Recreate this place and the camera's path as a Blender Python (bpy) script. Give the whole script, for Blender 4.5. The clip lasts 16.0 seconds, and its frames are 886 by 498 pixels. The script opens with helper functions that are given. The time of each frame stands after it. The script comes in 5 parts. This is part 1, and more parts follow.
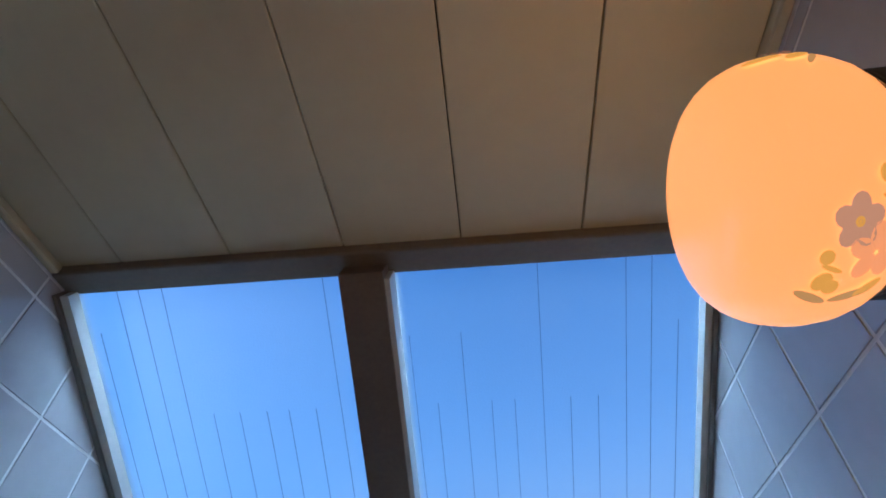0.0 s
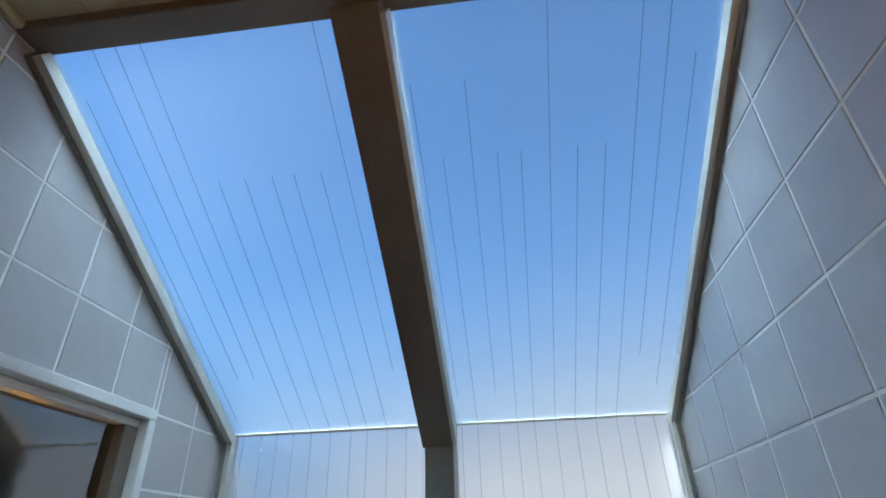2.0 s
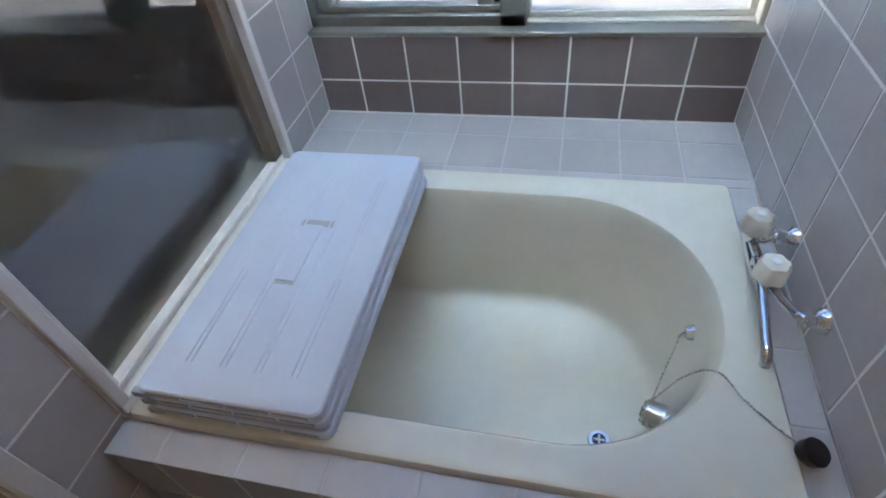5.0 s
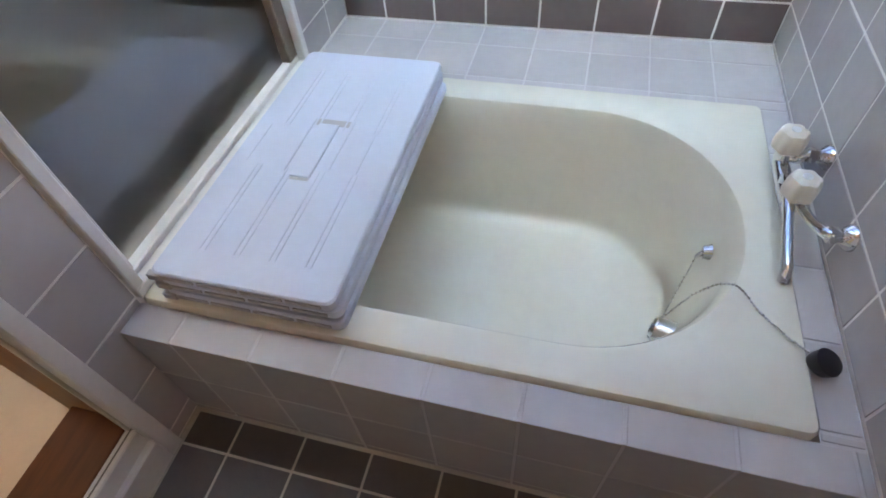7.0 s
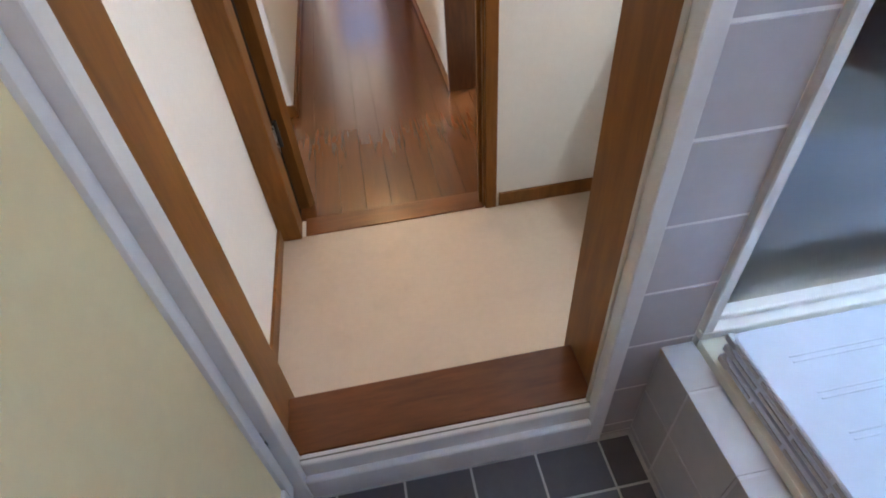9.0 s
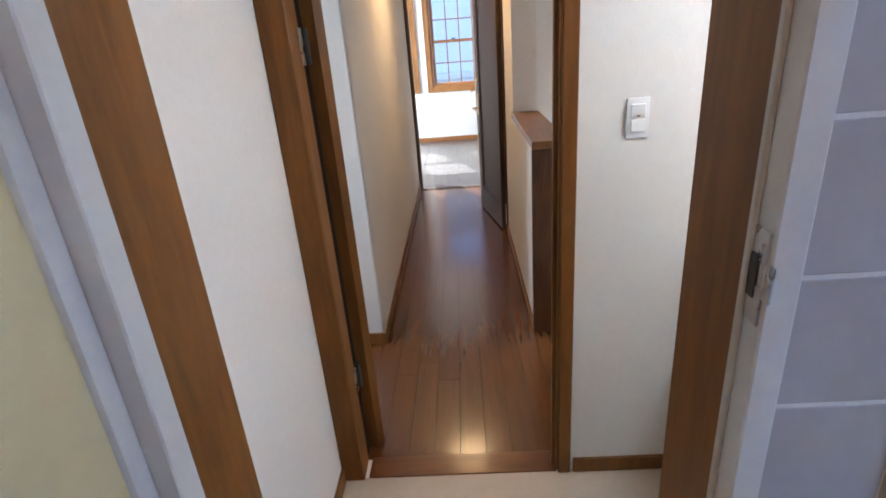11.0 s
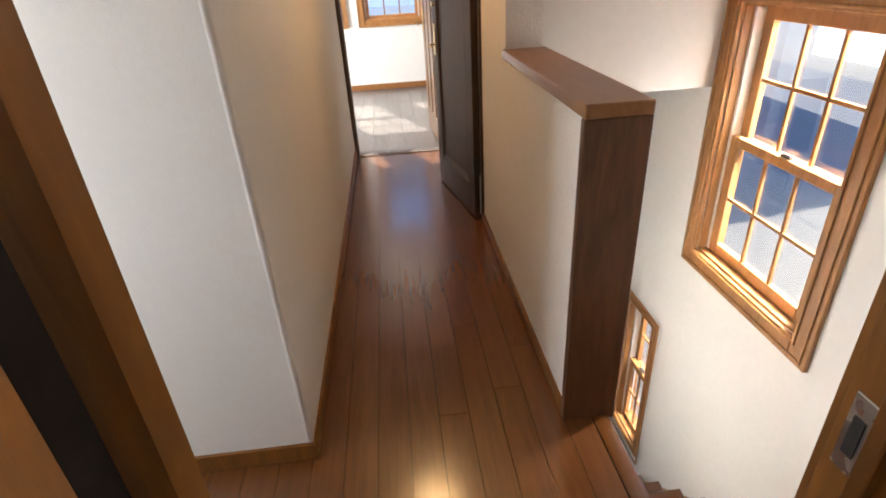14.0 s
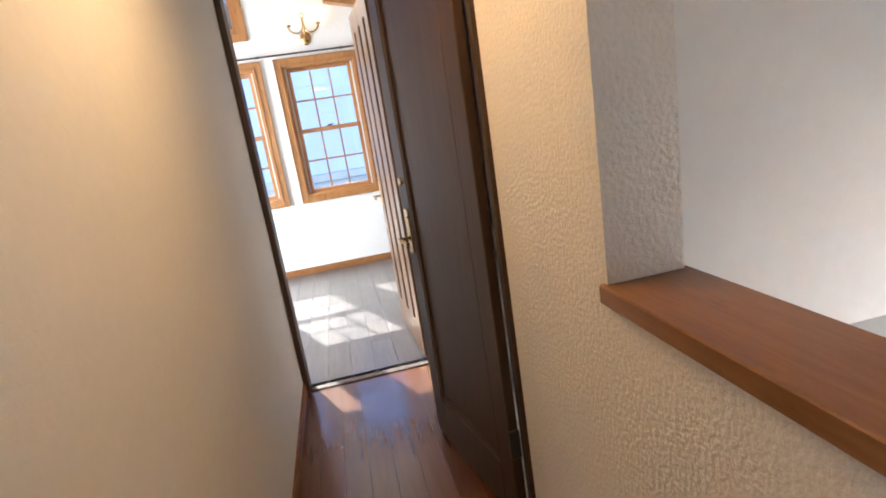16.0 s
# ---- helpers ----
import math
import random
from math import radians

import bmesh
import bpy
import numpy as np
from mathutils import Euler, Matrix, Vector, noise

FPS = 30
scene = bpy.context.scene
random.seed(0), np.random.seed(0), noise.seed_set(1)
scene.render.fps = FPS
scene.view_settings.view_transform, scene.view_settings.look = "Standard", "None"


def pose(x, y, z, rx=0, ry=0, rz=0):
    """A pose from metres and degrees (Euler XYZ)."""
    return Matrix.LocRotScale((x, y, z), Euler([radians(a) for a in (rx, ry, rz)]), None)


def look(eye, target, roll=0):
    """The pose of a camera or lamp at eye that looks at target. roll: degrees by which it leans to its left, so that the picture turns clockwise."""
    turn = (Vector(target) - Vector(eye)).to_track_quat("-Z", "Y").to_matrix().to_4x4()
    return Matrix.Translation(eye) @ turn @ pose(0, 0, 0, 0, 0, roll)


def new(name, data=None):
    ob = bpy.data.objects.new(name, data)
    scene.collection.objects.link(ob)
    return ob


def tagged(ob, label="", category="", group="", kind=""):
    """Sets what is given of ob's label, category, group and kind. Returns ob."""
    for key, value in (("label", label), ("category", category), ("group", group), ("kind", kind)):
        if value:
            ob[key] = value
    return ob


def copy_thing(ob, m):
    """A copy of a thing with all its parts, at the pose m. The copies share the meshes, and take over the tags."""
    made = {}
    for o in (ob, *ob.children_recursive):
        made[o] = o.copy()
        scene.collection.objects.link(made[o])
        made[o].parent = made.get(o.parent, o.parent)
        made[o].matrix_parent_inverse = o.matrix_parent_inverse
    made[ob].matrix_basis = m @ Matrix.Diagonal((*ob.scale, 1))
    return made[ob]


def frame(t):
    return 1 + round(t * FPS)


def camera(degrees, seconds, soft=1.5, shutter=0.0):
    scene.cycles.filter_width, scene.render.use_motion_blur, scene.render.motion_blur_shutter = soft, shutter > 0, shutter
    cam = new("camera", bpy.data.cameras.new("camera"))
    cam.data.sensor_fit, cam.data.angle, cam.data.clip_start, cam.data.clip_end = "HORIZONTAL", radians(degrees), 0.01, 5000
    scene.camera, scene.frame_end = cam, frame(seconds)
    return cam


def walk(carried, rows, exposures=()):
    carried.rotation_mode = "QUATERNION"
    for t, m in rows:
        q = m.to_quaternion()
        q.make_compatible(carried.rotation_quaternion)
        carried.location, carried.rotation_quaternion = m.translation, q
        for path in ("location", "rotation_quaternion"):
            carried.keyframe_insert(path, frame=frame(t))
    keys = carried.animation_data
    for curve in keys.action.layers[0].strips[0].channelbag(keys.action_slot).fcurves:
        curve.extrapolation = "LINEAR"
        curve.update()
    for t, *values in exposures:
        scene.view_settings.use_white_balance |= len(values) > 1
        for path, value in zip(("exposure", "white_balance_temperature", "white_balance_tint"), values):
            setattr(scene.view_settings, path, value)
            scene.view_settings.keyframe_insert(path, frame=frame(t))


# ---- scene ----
cam = camera(80.0, 16.0, soft=1.8)
PATH = [
    (0, (0.403, 0.448, 1.852), (0.246, 1.816, 3.301), 0.7),
    (0.5, (0.43, 0.438, 1.854), (0.33, 1.787, 3.328), -1.4),
    (1, (0.416, 0.437, 1.853), (0.37, 1.8, 3.317), -3.9),
    (1.5, (0.391, 0.488, 1.815), (0.264, 2.016, 3.099), -2.8),
    (1.8, (0.382, 0.584, 1.736), (0.206, 2.215, 2.88), -1.8),
    (2, (0.366, 0.61, 1.704), (0.173, 2.34, 2.689), -1.7),
    (2.3, (0.307, 0.639, 1.675), (0.148, 2.518, 2.339), -1.6),
    (2.5, (0.267, 0.658, 1.657), (0.107, 2.589, 2.155), -1.4),
    (3, (0.274, 0.681, 1.543), (0.073, 2.671, 1.557), -1.2),
    (3.5, (0.304, 0.684, 1.632), (0.026, 2.57, 1.027), -1.7),
    (4, (0.358, 0.669, 1.626), (-0.001, 2.38, 0.654), -2.1),
    (4.5, (0.33, 0.636, 1.533), (-0.071, 2.154, 0.294), -4.4),
    (5, (0.327, 0.604, 1.46), (-0.087, 1.963, 0.053), -7.2),
    (5.2, (0.326, 0.597, 1.429), (-0.074, 1.903, -0.031), -7.4),
    (7.3, (0.298, 0.527, 1.371), (-0.133, 1.688, -0.2), -5.1),
    (7.5, (0.28, 0.518, 1.364), (-0.248, 1.625, -0.216), -7.2),
    (8, (0.233, 0.463, 1.324), (-0.685, 1.315, -0.235), -9.1),
    (8.5, (0.095, 0.364, 1.369), (-1.104, 0.83, -0.162), -6.3),
    (9, (0.034, 0.322, 1.48), (-1.392, 0.502, 0.09), -4.7),
    (9.2, (0.016, 0.356, 1.541), (-1.521, 0.42, 0.262), -5.3),
    (9.5, (0.01, 0.378, 1.636), (-1.703, 0.318, 0.604), -4.4),
    (9.7, (0.004, 0.39, 1.69), (-1.797, 0.274, 0.829), -3.7),
    (11.8, (-0.156, 0.435, 1.656), (-2.008, 0.339, 0.908), -4.6),
    (12, (-0.261, 0.435, 1.609), (-2.07, 0.382, 0.757), -4.9),
    (12.5, (-0.575, 0.384, 1.565), (-2.325, 0.43, 0.599), -3.6),
    (13, (-0.766, 0.33, 1.54), (-2.494, 0.393, 0.535), -3.2),
    (13.5, (-1.119, 0.298, 1.508), (-2.833, 0.354, 0.479), -3.1),
    (14, (-1.422, 0.29, 1.476), (-3.178, 0.421, 0.528), -3.5),
    (14.5, (-1.801, 0.295, 1.481), (-3.63, 0.502, 0.7), -5.1),
    (15, (-2.213, 0.372, 1.514), (-4.098, 0.636, 0.899), -6.4),
    (15.5, (-2.607, 0.342, 1.511), (-4.508, 0.721, 1.019), -6.9),
    (16, (-2.96, 0.337, 1.486), (-4.873, 0.677, 1.008), -8.8),
]
EXPOSURE = [(0.0, 0.6, 5300, 2), (1.5, 0.8, 5900, -1), (2.5, 0.6, 7100, 4), (3.0, 0.6, 7700, 9), (4.0, 0.6, 7200, 9), (5.0, 1.7, 6700, 7), (7.5, 2.15, 7300, 11), (9.0, 2.45, 6000, 5), (9.5, 2.2, 5600, 5), (12.0, 1.95, 5800, 7), (13.5, 2.0, 6300, 9), (14.5, 1.85, 6900, 9), (15.2, 1.85, 6700, 9), (16.0, 2.0, 5900, 6)]
walk(cam, [(t, look(eye, target, roll)) for t, eye, target, roll in PATH], EXPOSURE)

# ---- world, sun, lamps ----
world = bpy.data.worlds.new("sky")
scene.world = world
world.use_nodes = True
wn = world.node_tree
sky = wn.nodes.new("ShaderNodeTexSky")
sky.sky_type = "NISHITA"
sky.sun_disc = False
sky.ozone_density, sky.dust_density, sky.air_density = 10.0, 0.2, 1.0
SUN_DIR = Vector((-1.0, -0.41, 0.92)).normalized()
sky.sun_elevation = math.asin(SUN_DIR.z)
sky.sun_rotation = math.atan2(SUN_DIR.x, SUN_DIR.y)
wn.links.new(sky.outputs[0], wn.nodes["Background"].inputs[0])
wn.nodes["Background"].inputs[1].default_value = 0.15
sun_data = bpy.data.lights.new("sun", "SUN")
sun_data.energy, sun_data.angle, sun_data.color = 4.0, radians(0.5), (1.0, 0.95, 0.86)
sun = new("sun", sun_data)
sun.matrix_world = look((0, 0, 12), Vector((0, 0, 12)) - SUN_DIR)


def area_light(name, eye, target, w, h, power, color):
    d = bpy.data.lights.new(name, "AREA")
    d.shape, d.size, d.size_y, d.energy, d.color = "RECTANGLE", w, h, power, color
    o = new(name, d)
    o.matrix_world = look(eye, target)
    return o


# added lamps in place of daylight, unseen; this one outside above the stair window
area_light("daylight_fill_stair", (-3.38, 3.1, 2.45), (-3.32, 1.2, 0.25), 1.3, 1.0, 300, (1.0, 0.96, 0.95))
# next two are fill lamps at made-up openings, for hall and living room
area_light("fill_hall_recess", (-2.25, -1.72, 1.45), (-2.4, 0.0, 0.9), 0.55, 0.9, 6.5, (0.95, 0.96, 1.0))
area_light("fill_living_south", (-7.5, -2.83, 1.4), (-7.5, 0.0, 0.8), 1.4, 1.6, 65, (0.97, 0.98, 1.0))
# added sky fill over the roof glass, hidden by the ceiling
area_light("daylight_fill_roof_glass", (0.13, 1.0, 4.0), (0.13, 1.98, 1.2), 1.4, 1.0, 145, (0.66, 0.82, 1.0))
area_light("hall_lamp_light", (-4.25, 0.33, 2.375), (-4.25, 0.33, 0), 0.30, 0.30, 3.4, (1.0, 0.60, 0.28))
# added washroom fill, set high so it stays out of sight through the partition
area_light("washroom_fill", (-1.12, 1.72, 2.37), (-1.40, 0.9, 0.6), 0.30, 0.20, 5.2, (0.95, 0.96, 1.0))

glow = bpy.data.lights.new("wall_lamp_bulb_light", "POINT")
glow.energy, glow.color, glow.shadow_soft_size = 1.7, (1.0, 0.52, 0.20), 0.07
new("wall_lamp_bulb_light", glow).location = (0.70, 0.793, 2.263)

# ---- materials ----


def material(name, color, rough=0.5, metal=0.0, vary=0.12, scale=6.0, bump=0.0, bump_scale=60.0, coat=0.0, spec=0.5, island=0.0, stain=None, stretch=(1, 1, 1), normal_dist=0.002):
    m = bpy.data.materials.new(name)
    m.use_nodes = True
    nt = m.node_tree
    b = nt.nodes["Principled BSDF"]
    b.inputs["Roughness"].default_value = rough
    b.inputs["Metallic"].default_value = metal
    b.inputs["Coat Weight"].default_value = coat
    b.inputs["Specular IOR Level"].default_value = spec
    tc = nt.nodes.new("ShaderNodeTexCoord")
    geo = nt.nodes.new("ShaderNodeNewGeometry")
    mp = nt.nodes.new("ShaderNodeMapping")
    mp.inputs["Scale"].default_value = stretch
    nt.links.new(geo.outputs["Position"], mp.inputs[0])
    n1 = nt.nodes.new("ShaderNodeTexNoise")
    n1.inputs["Scale"].default_value = scale
    n1.inputs["Detail"].default_value = 6
    nt.links.new(mp.outputs[0], n1.inputs["Vector"])
    n2 = nt.nodes.new("ShaderNodeTexNoise")
    n2.inputs["Scale"].default_value = scale * 9
    n2.inputs["Detail"].default_value = 4
    nt.links.new(mp.outputs[0], n2.inputs["Vector"])
    add = nt.nodes.new("ShaderNodeMath")
    add.operation = "ADD"
    nt.links.new(n1.outputs[0], add.inputs[0])
    nt.links.new(n2.outputs[0], add.inputs[1])
    rng = nt.nodes.new("ShaderNodeMapRange")
    rng.inputs["From Min"].default_value, rng.inputs["From Max"].default_value = 0.6, 1.4
    rng.inputs["To Min"].default_value, rng.inputs["To Max"].default_value = 1 - vary, 1 + vary
    nt.links.new(add.outputs[0], rng.inputs[0])
    last = rng.outputs[0]
    if island:
        oi = nt.nodes.new("ShaderNodeObjectInfo")
        r2 = nt.nodes.new("ShaderNodeMapRange")
        r2.inputs["To Min"].default_value, r2.inputs["To Max"].default_value = 1 - island, 1 + island
        nt.links.new(oi.outputs["Random"], r2.inputs[0])
        mul = nt.nodes.new("ShaderNodeMath")
        mul.operation = "MULTIPLY"
        nt.links.new(last, mul.inputs[0])
        nt.links.new(r2.outputs[0], mul.inputs[1])
        last = mul.outputs[0]
    mix = nt.nodes.new("ShaderNodeVectorMath")
    mix.operation = "SCALE"
    mix.inputs[0].default_value = color
    nt.links.new(last, mix.inputs["Scale"])
    out = mix.outputs[0]
    if stain:
        sn = nt.nodes.new("ShaderNodeTexNoise")
        sn.inputs["Scale"].default_value = stain[1]
        sn.inputs["Detail"].default_value = 5
        nt.links.new(geo.outputs["Position"], sn.inputs["Vector"])
        sr = nt.nodes.new("ShaderNodeMapRange")
        sr.inputs["From Min"].default_value, sr.inputs["From Max"].default_value = 0.52, 0.72
        sr.inputs["To Max"].default_value = stain[2]
        nt.links.new(sn.outputs[0], sr.inputs[0])
        mx = nt.nodes.new("ShaderNodeMix")
        mx.data_type = "RGBA"
        nt.links.new(sr.outputs[0], mx.inputs[0])
        nt.links.new(out, mx.inputs[6])
        mx.inputs[7].default_value = (*stain[0], 1)
        out = mx.outputs[2]
    nt.links.new(out, b.inputs["Base Color"])
    if bump:
        nb = nt.nodes.new("ShaderNodeTexNoise")
        nb.inputs["Scale"].default_value = bump_scale
        nb.inputs["Detail"].default_value = 5
        nt.links.new(mp.outputs[0], nb.inputs["Vector"])
        bp = nt.nodes.new("ShaderNodeBump")
        bp.inputs["Strength"].default_value = bump
        bp.inputs["Distance"].default_value = normal_dist
        nt.links.new(nb.outputs[0], bp.inputs["Height"])
        nt.links.new(bp.outputs[0], b.inputs["Normal"])
    rr = nt.nodes.new("ShaderNodeMapRange")
    rr.inputs["From Min"].default_value, rr.inputs["From Max"].default_value = 0.3, 0.7
    rr.inputs["To Min"].default_value, rr.inputs["To Max"].default_value = max(rough * 0.8, 0.01), min(rough * 1.25, 1)
    nt.links.new(n1.outputs[0], rr.inputs[0])
    nt.links.new(rr.outputs[0], b.inputs["Roughness"])
    return m


def wood(name, light, dark, rough, grain=(1.2, 14, 14), island=0.12, coat=0.0, bump=0.08):
    """Wood with long grain; grain gives the noise scale along x, y, z."""
    m = bpy.data.materials.new(name)
    m.use_nodes = True
    nt = m.node_tree
    b = nt.nodes["Principled BSDF"]
    b.inputs["Coat Weight"].default_value = coat
    b.inputs["Coat Roughness"].default_value = 0.16
    b.inputs["Specular IOR Level"].default_value = 0.35
    geo = nt.nodes.new("ShaderNodeNewGeometry")
    oi = nt.nodes.new("ShaderNodeObjectInfo")
    off = nt.nodes.new("ShaderNodeVectorMath")
    off.operation = "MULTIPLY_ADD"
    comb = nt.nodes.new("ShaderNodeCombineXYZ")
    for k in range(3):
        nt.links.new(oi.outputs["Random"], comb.inputs[k])
    nt.links.new(comb.outputs[0], off.inputs[0])
    off.inputs[1].default_value = (7, 5, 3)
    nt.links.new(geo.outputs["Position"], off.inputs[2])
    mp = nt.nodes.new("ShaderNodeMapping")
    mp.inputs["Scale"].default_value = grain
    nt.links.new(off.outputs[0], mp.inputs[0])
    n = nt.nodes.new("ShaderNodeTexNoise")
    n.inputs["Scale"].default_value = 2.0
    n.inputs["Detail"].default_value = 8
    n.inputs["Distortion"].default_value = 1.2
    nt.links.new(mp.outputs[0], n.inputs["Vector"])
    n2 = nt.nodes.new("ShaderNodeTexNoise")
    n2.inputs["Scale"].default_value = 11.0
    n2.inputs["Detail"].default_value = 5
    nt.links.new(mp.outputs[0], n2.inputs["Vector"])
    mxn = nt.nodes.new("ShaderNodeMath")
    mxn.operation = "MULTIPLY_ADD"
    nt.links.new(n2.outputs[0], mxn.inputs[0])
    mxn.inputs[1].default_value = 0.4
    nt.links.new(n.outputs[0], mxn.inputs[2])
    ramp = nt.nodes.new("ShaderNodeValToRGB")
    ramp.color_ramp.elements[0].position, ramp.color_ramp.elements[1].position = 0.45, 0.9
    ramp.color_ramp.elements[0].color = (*dark, 1)
    ramp.color_ramp.elements[1].color = (*light, 1)
    nt.links.new(mxn.outputs[0], ramp.inputs[0])
    r2 = nt.nodes.new("ShaderNodeMapRange")
    r2.inputs["To Min"].default_value, r2.inputs["To Max"].default_value = 1 - island, 1 + island
    nt.links.new(oi.outputs["Random"], r2.inputs[0])
    sc = nt.nodes.new("ShaderNodeVectorMath")
    sc.operation = "SCALE"
    nt.links.new(ramp.outputs[0], sc.inputs[0])
    nt.links.new(r2.outputs[0], sc.inputs["Scale"])
    nt.links.new(sc.outputs[0], b.inputs["Base Color"])
    rr = nt.nodes.new("ShaderNodeMapRange")
    rr.inputs["To Min"].default_value, rr.inputs["To Max"].default_value = rough * 0.95, rough * 1.06
    nt.links.new(n.outputs[0], rr.inputs[0])
    nt.links.new(rr.outputs[0], b.inputs["Roughness"])
    bp = nt.nodes.new("ShaderNodeBump")
    bp.inputs["Strength"].default_value, bp.inputs["Distance"].default_value = bump, 0.001
    nt.links.new(mxn.outputs[0], bp.inputs["Height"])
    nt.links.new(bp.outputs[0], b.inputs["Normal"])
    return m


def glass(name, rough, color=(0.97, 0.98, 1.0), bump=0.0, bump_scale=120.0, ior=1.45):
    m = bpy.data.materials.new(name)
    m.use_nodes = True
    nt = m.node_tree
    b = nt.nodes["Principled BSDF"]
    b.inputs["Base Color"].default_value = (*color, 1)
    b.inputs["Transmission Weight"].default_value = 1.0
    b.inputs["Roughness"].default_value = rough
    b.inputs["IOR"].default_value = ior
    if bump:
        n = nt.nodes.new("ShaderNodeTexNoise")
        n.inputs["Scale"].default_value = bump_scale
        geo = nt.nodes.new("ShaderNodeNewGeometry")
        nt.links.new(geo.outputs["Position"], n.inputs["Vector"])
        bp = nt.nodes.new("ShaderNodeBump")
        bp.inputs["Strength"].default_value, bp.inputs["Distance"].default_value = bump, 0.002
        nt.links.new(n.outputs[0], bp.inputs["Height"])
        nt.links.new(bp.outputs[0], b.inputs["Normal"])
    return m


def glowing(name, color, strength, base=(0.9, 0.85, 0.8)):
    m = bpy.data.materials.new(name)
    m.use_nodes = True
    b = m.node_tree.nodes["Principled BSDF"]
    b.inputs["Base Color"].default_value = (*base, 1)
    b.inputs["Roughness"].default_value = 0.25
    b.inputs["Emission Color"].default_value = (*color, 1)
    b.inputs["Emission Strength"].default_value = strength
    return m


M_TILE = material("glazed_grey_lilac_tile", (0.49, 0.475, 0.48), 0.10, vary=0.05, scale=3, island=0.05)
M_TILE_DARK = material("glazed_mauve_tile", (0.165, 0.135, 0.135), 0.12, vary=0.06, scale=4, island=0.06)
M_TILE_FLOOR = material("dark_slate_floor_tile", (0.092, 0.092, 0.10), 0.36, vary=0.12, scale=40, island=0.12, bump=0.15, bump_scale=120)
M_GROUT = material("white_grout", (0.78, 0.77, 0.75), 0.85, vary=0.08, scale=20, bump=0.2, bump_scale=300)
# deck grout greyed: the glossy reflection that fades its joints is in the colour
M_GROUT_DECK = material("deck_grout_with_sheen", (0.50, 0.49, 0.50), 0.8, vary=0.1, scale=20, bump=0.2, bump_scale=300)
M_GROUT_GREY = material("pale_floor_grout", (0.50, 0.49, 0.46), 0.85, vary=0.15, scale=14, bump=0.2, bump_scale=300)
M_CEIL = material("cream_ceiling_board", (0.55, 0.48, 0.31), 0.45, vary=0.04, scale=2.5)
# near-black for joint backing, and for shade painted into open gaps
M_GAP_SHADE = material("dark_joint_and_shade", (0.014, 0.010, 0.008), 0.9, spec=0.1)
M_WIRE = material("dull_glass_wire", (0.16, 0.17, 0.19), 0.6)
M_ALU = material("bronze_aluminium", (0.20, 0.195, 0.175), 0.42, metal=0.35, vary=0.05, scale=8)
M_ALU_PALE = material("pale_cream_aluminium", (0.62, 0.60, 0.55), 0.4, metal=0.1, vary=0.05, scale=8)
M_ALU_DARK = material("dark_bronze_lintel", (0.17, 0.135, 0.105), 0.5, vary=0.15, scale=10)
M_WHITE_FRAME = material("white_resin_frame", (0.74, 0.735, 0.71), 0.38, vary=0.04, scale=7)
M_TUB = material("cream_enamel", (0.72, 0.70, 0.60), 0.13, vary=0.03, scale=3, coat=0.3)
M_LID = material("pale_blue_white_plastic", (0.56, 0.61, 0.72), 0.38, vary=0.03, scale=5, bump=0.04, bump_scale=200)
# grey of the board edges, also used as painted shade in the grip
M_LID_EDGE = material("grey_plastic_edge_and_shade", (0.42, 0.43, 0.46), 0.45, vary=0.05)
M_CHROME = material("chrome", (0.78, 0.78, 0.79), 0.09, metal=1.0, vary=0.03)
M_STEEL = material("brushed_steel", (0.55, 0.54, 0.52), 0.28, metal=1.0, vary=0.08, scale=30)
M_KNOB = material("ivory_plastic", (0.70, 0.66, 0.58), 0.3, vary=0.04)
M_RUBBER = material("black_rubber", (0.02, 0.02, 0.024), 0.45, vary=0.1)
M_BLACK = material("black_metal", (0.03, 0.03, 0.03), 0.4, vary=0.1)
M_PAPER = material("embossed_white_wallpaper", (0.76, 0.74, 0.70), 0.8, vary=0.03, scale=5, bump=0.22, bump_scale=120, normal_dist=0.003)
M_PAPER_ROUGH = material("coarse_stucco_wallpaper", (0.74, 0.70, 0.64), 0.75, vary=0.05, scale=8, bump=0.9, bump_scale=85, normal_dist=0.005)
M_PLASTER = material("white_plaster", (0.77, 0.76, 0.73), 0.85, vary=0.03, scale=3, bump=0.15, bump_scale=40)
M_VINYL = material("beige_vinyl_floor", (0.52, 0.42, 0.32), 0.35, vary=0.05, scale=4, stain=((0.40, 0.32, 0.24), 5.5, 0.35), bump=0.08, bump_scale=200)
M_WOOD_DARK = wood("dark_stained_trim", (0.23, 0.092, 0.016), (0.135, 0.051, 0.009), 0.45, grain=(8, 8, 1.1), coat=0.0)
M_WOOD_CAP = wood("walnut_cap", (0.30, 0.135, 0.045), (0.19, 0.078, 0.025), 0.32, grain=(1.4, 9, 9), coat=0.25)
M_WOOD_SILL = wood("red_brown_sill", (0.17, 0.056, 0.014), (0.10, 0.031, 0.008), 0.34, grain=(9, 1.3, 9), coat=0.3)
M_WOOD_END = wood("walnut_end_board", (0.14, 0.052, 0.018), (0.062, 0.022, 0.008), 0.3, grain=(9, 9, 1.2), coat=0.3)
M_FLOOR = wood("polished_brown_floorboard", (0.120, 0.041, 0.010), (0.088, 0.029, 0.007), 0.26, grain=(1.0, 15, 15), island=0.06, coat=0.8, bump=0.0)
M_OAK = wood("golden_oak_casing", (0.42, 0.20, 0.07), (0.26, 0.115, 0.036), 0.35, grain=(7, 7, 1.3), island=0.06, coat=0.2)
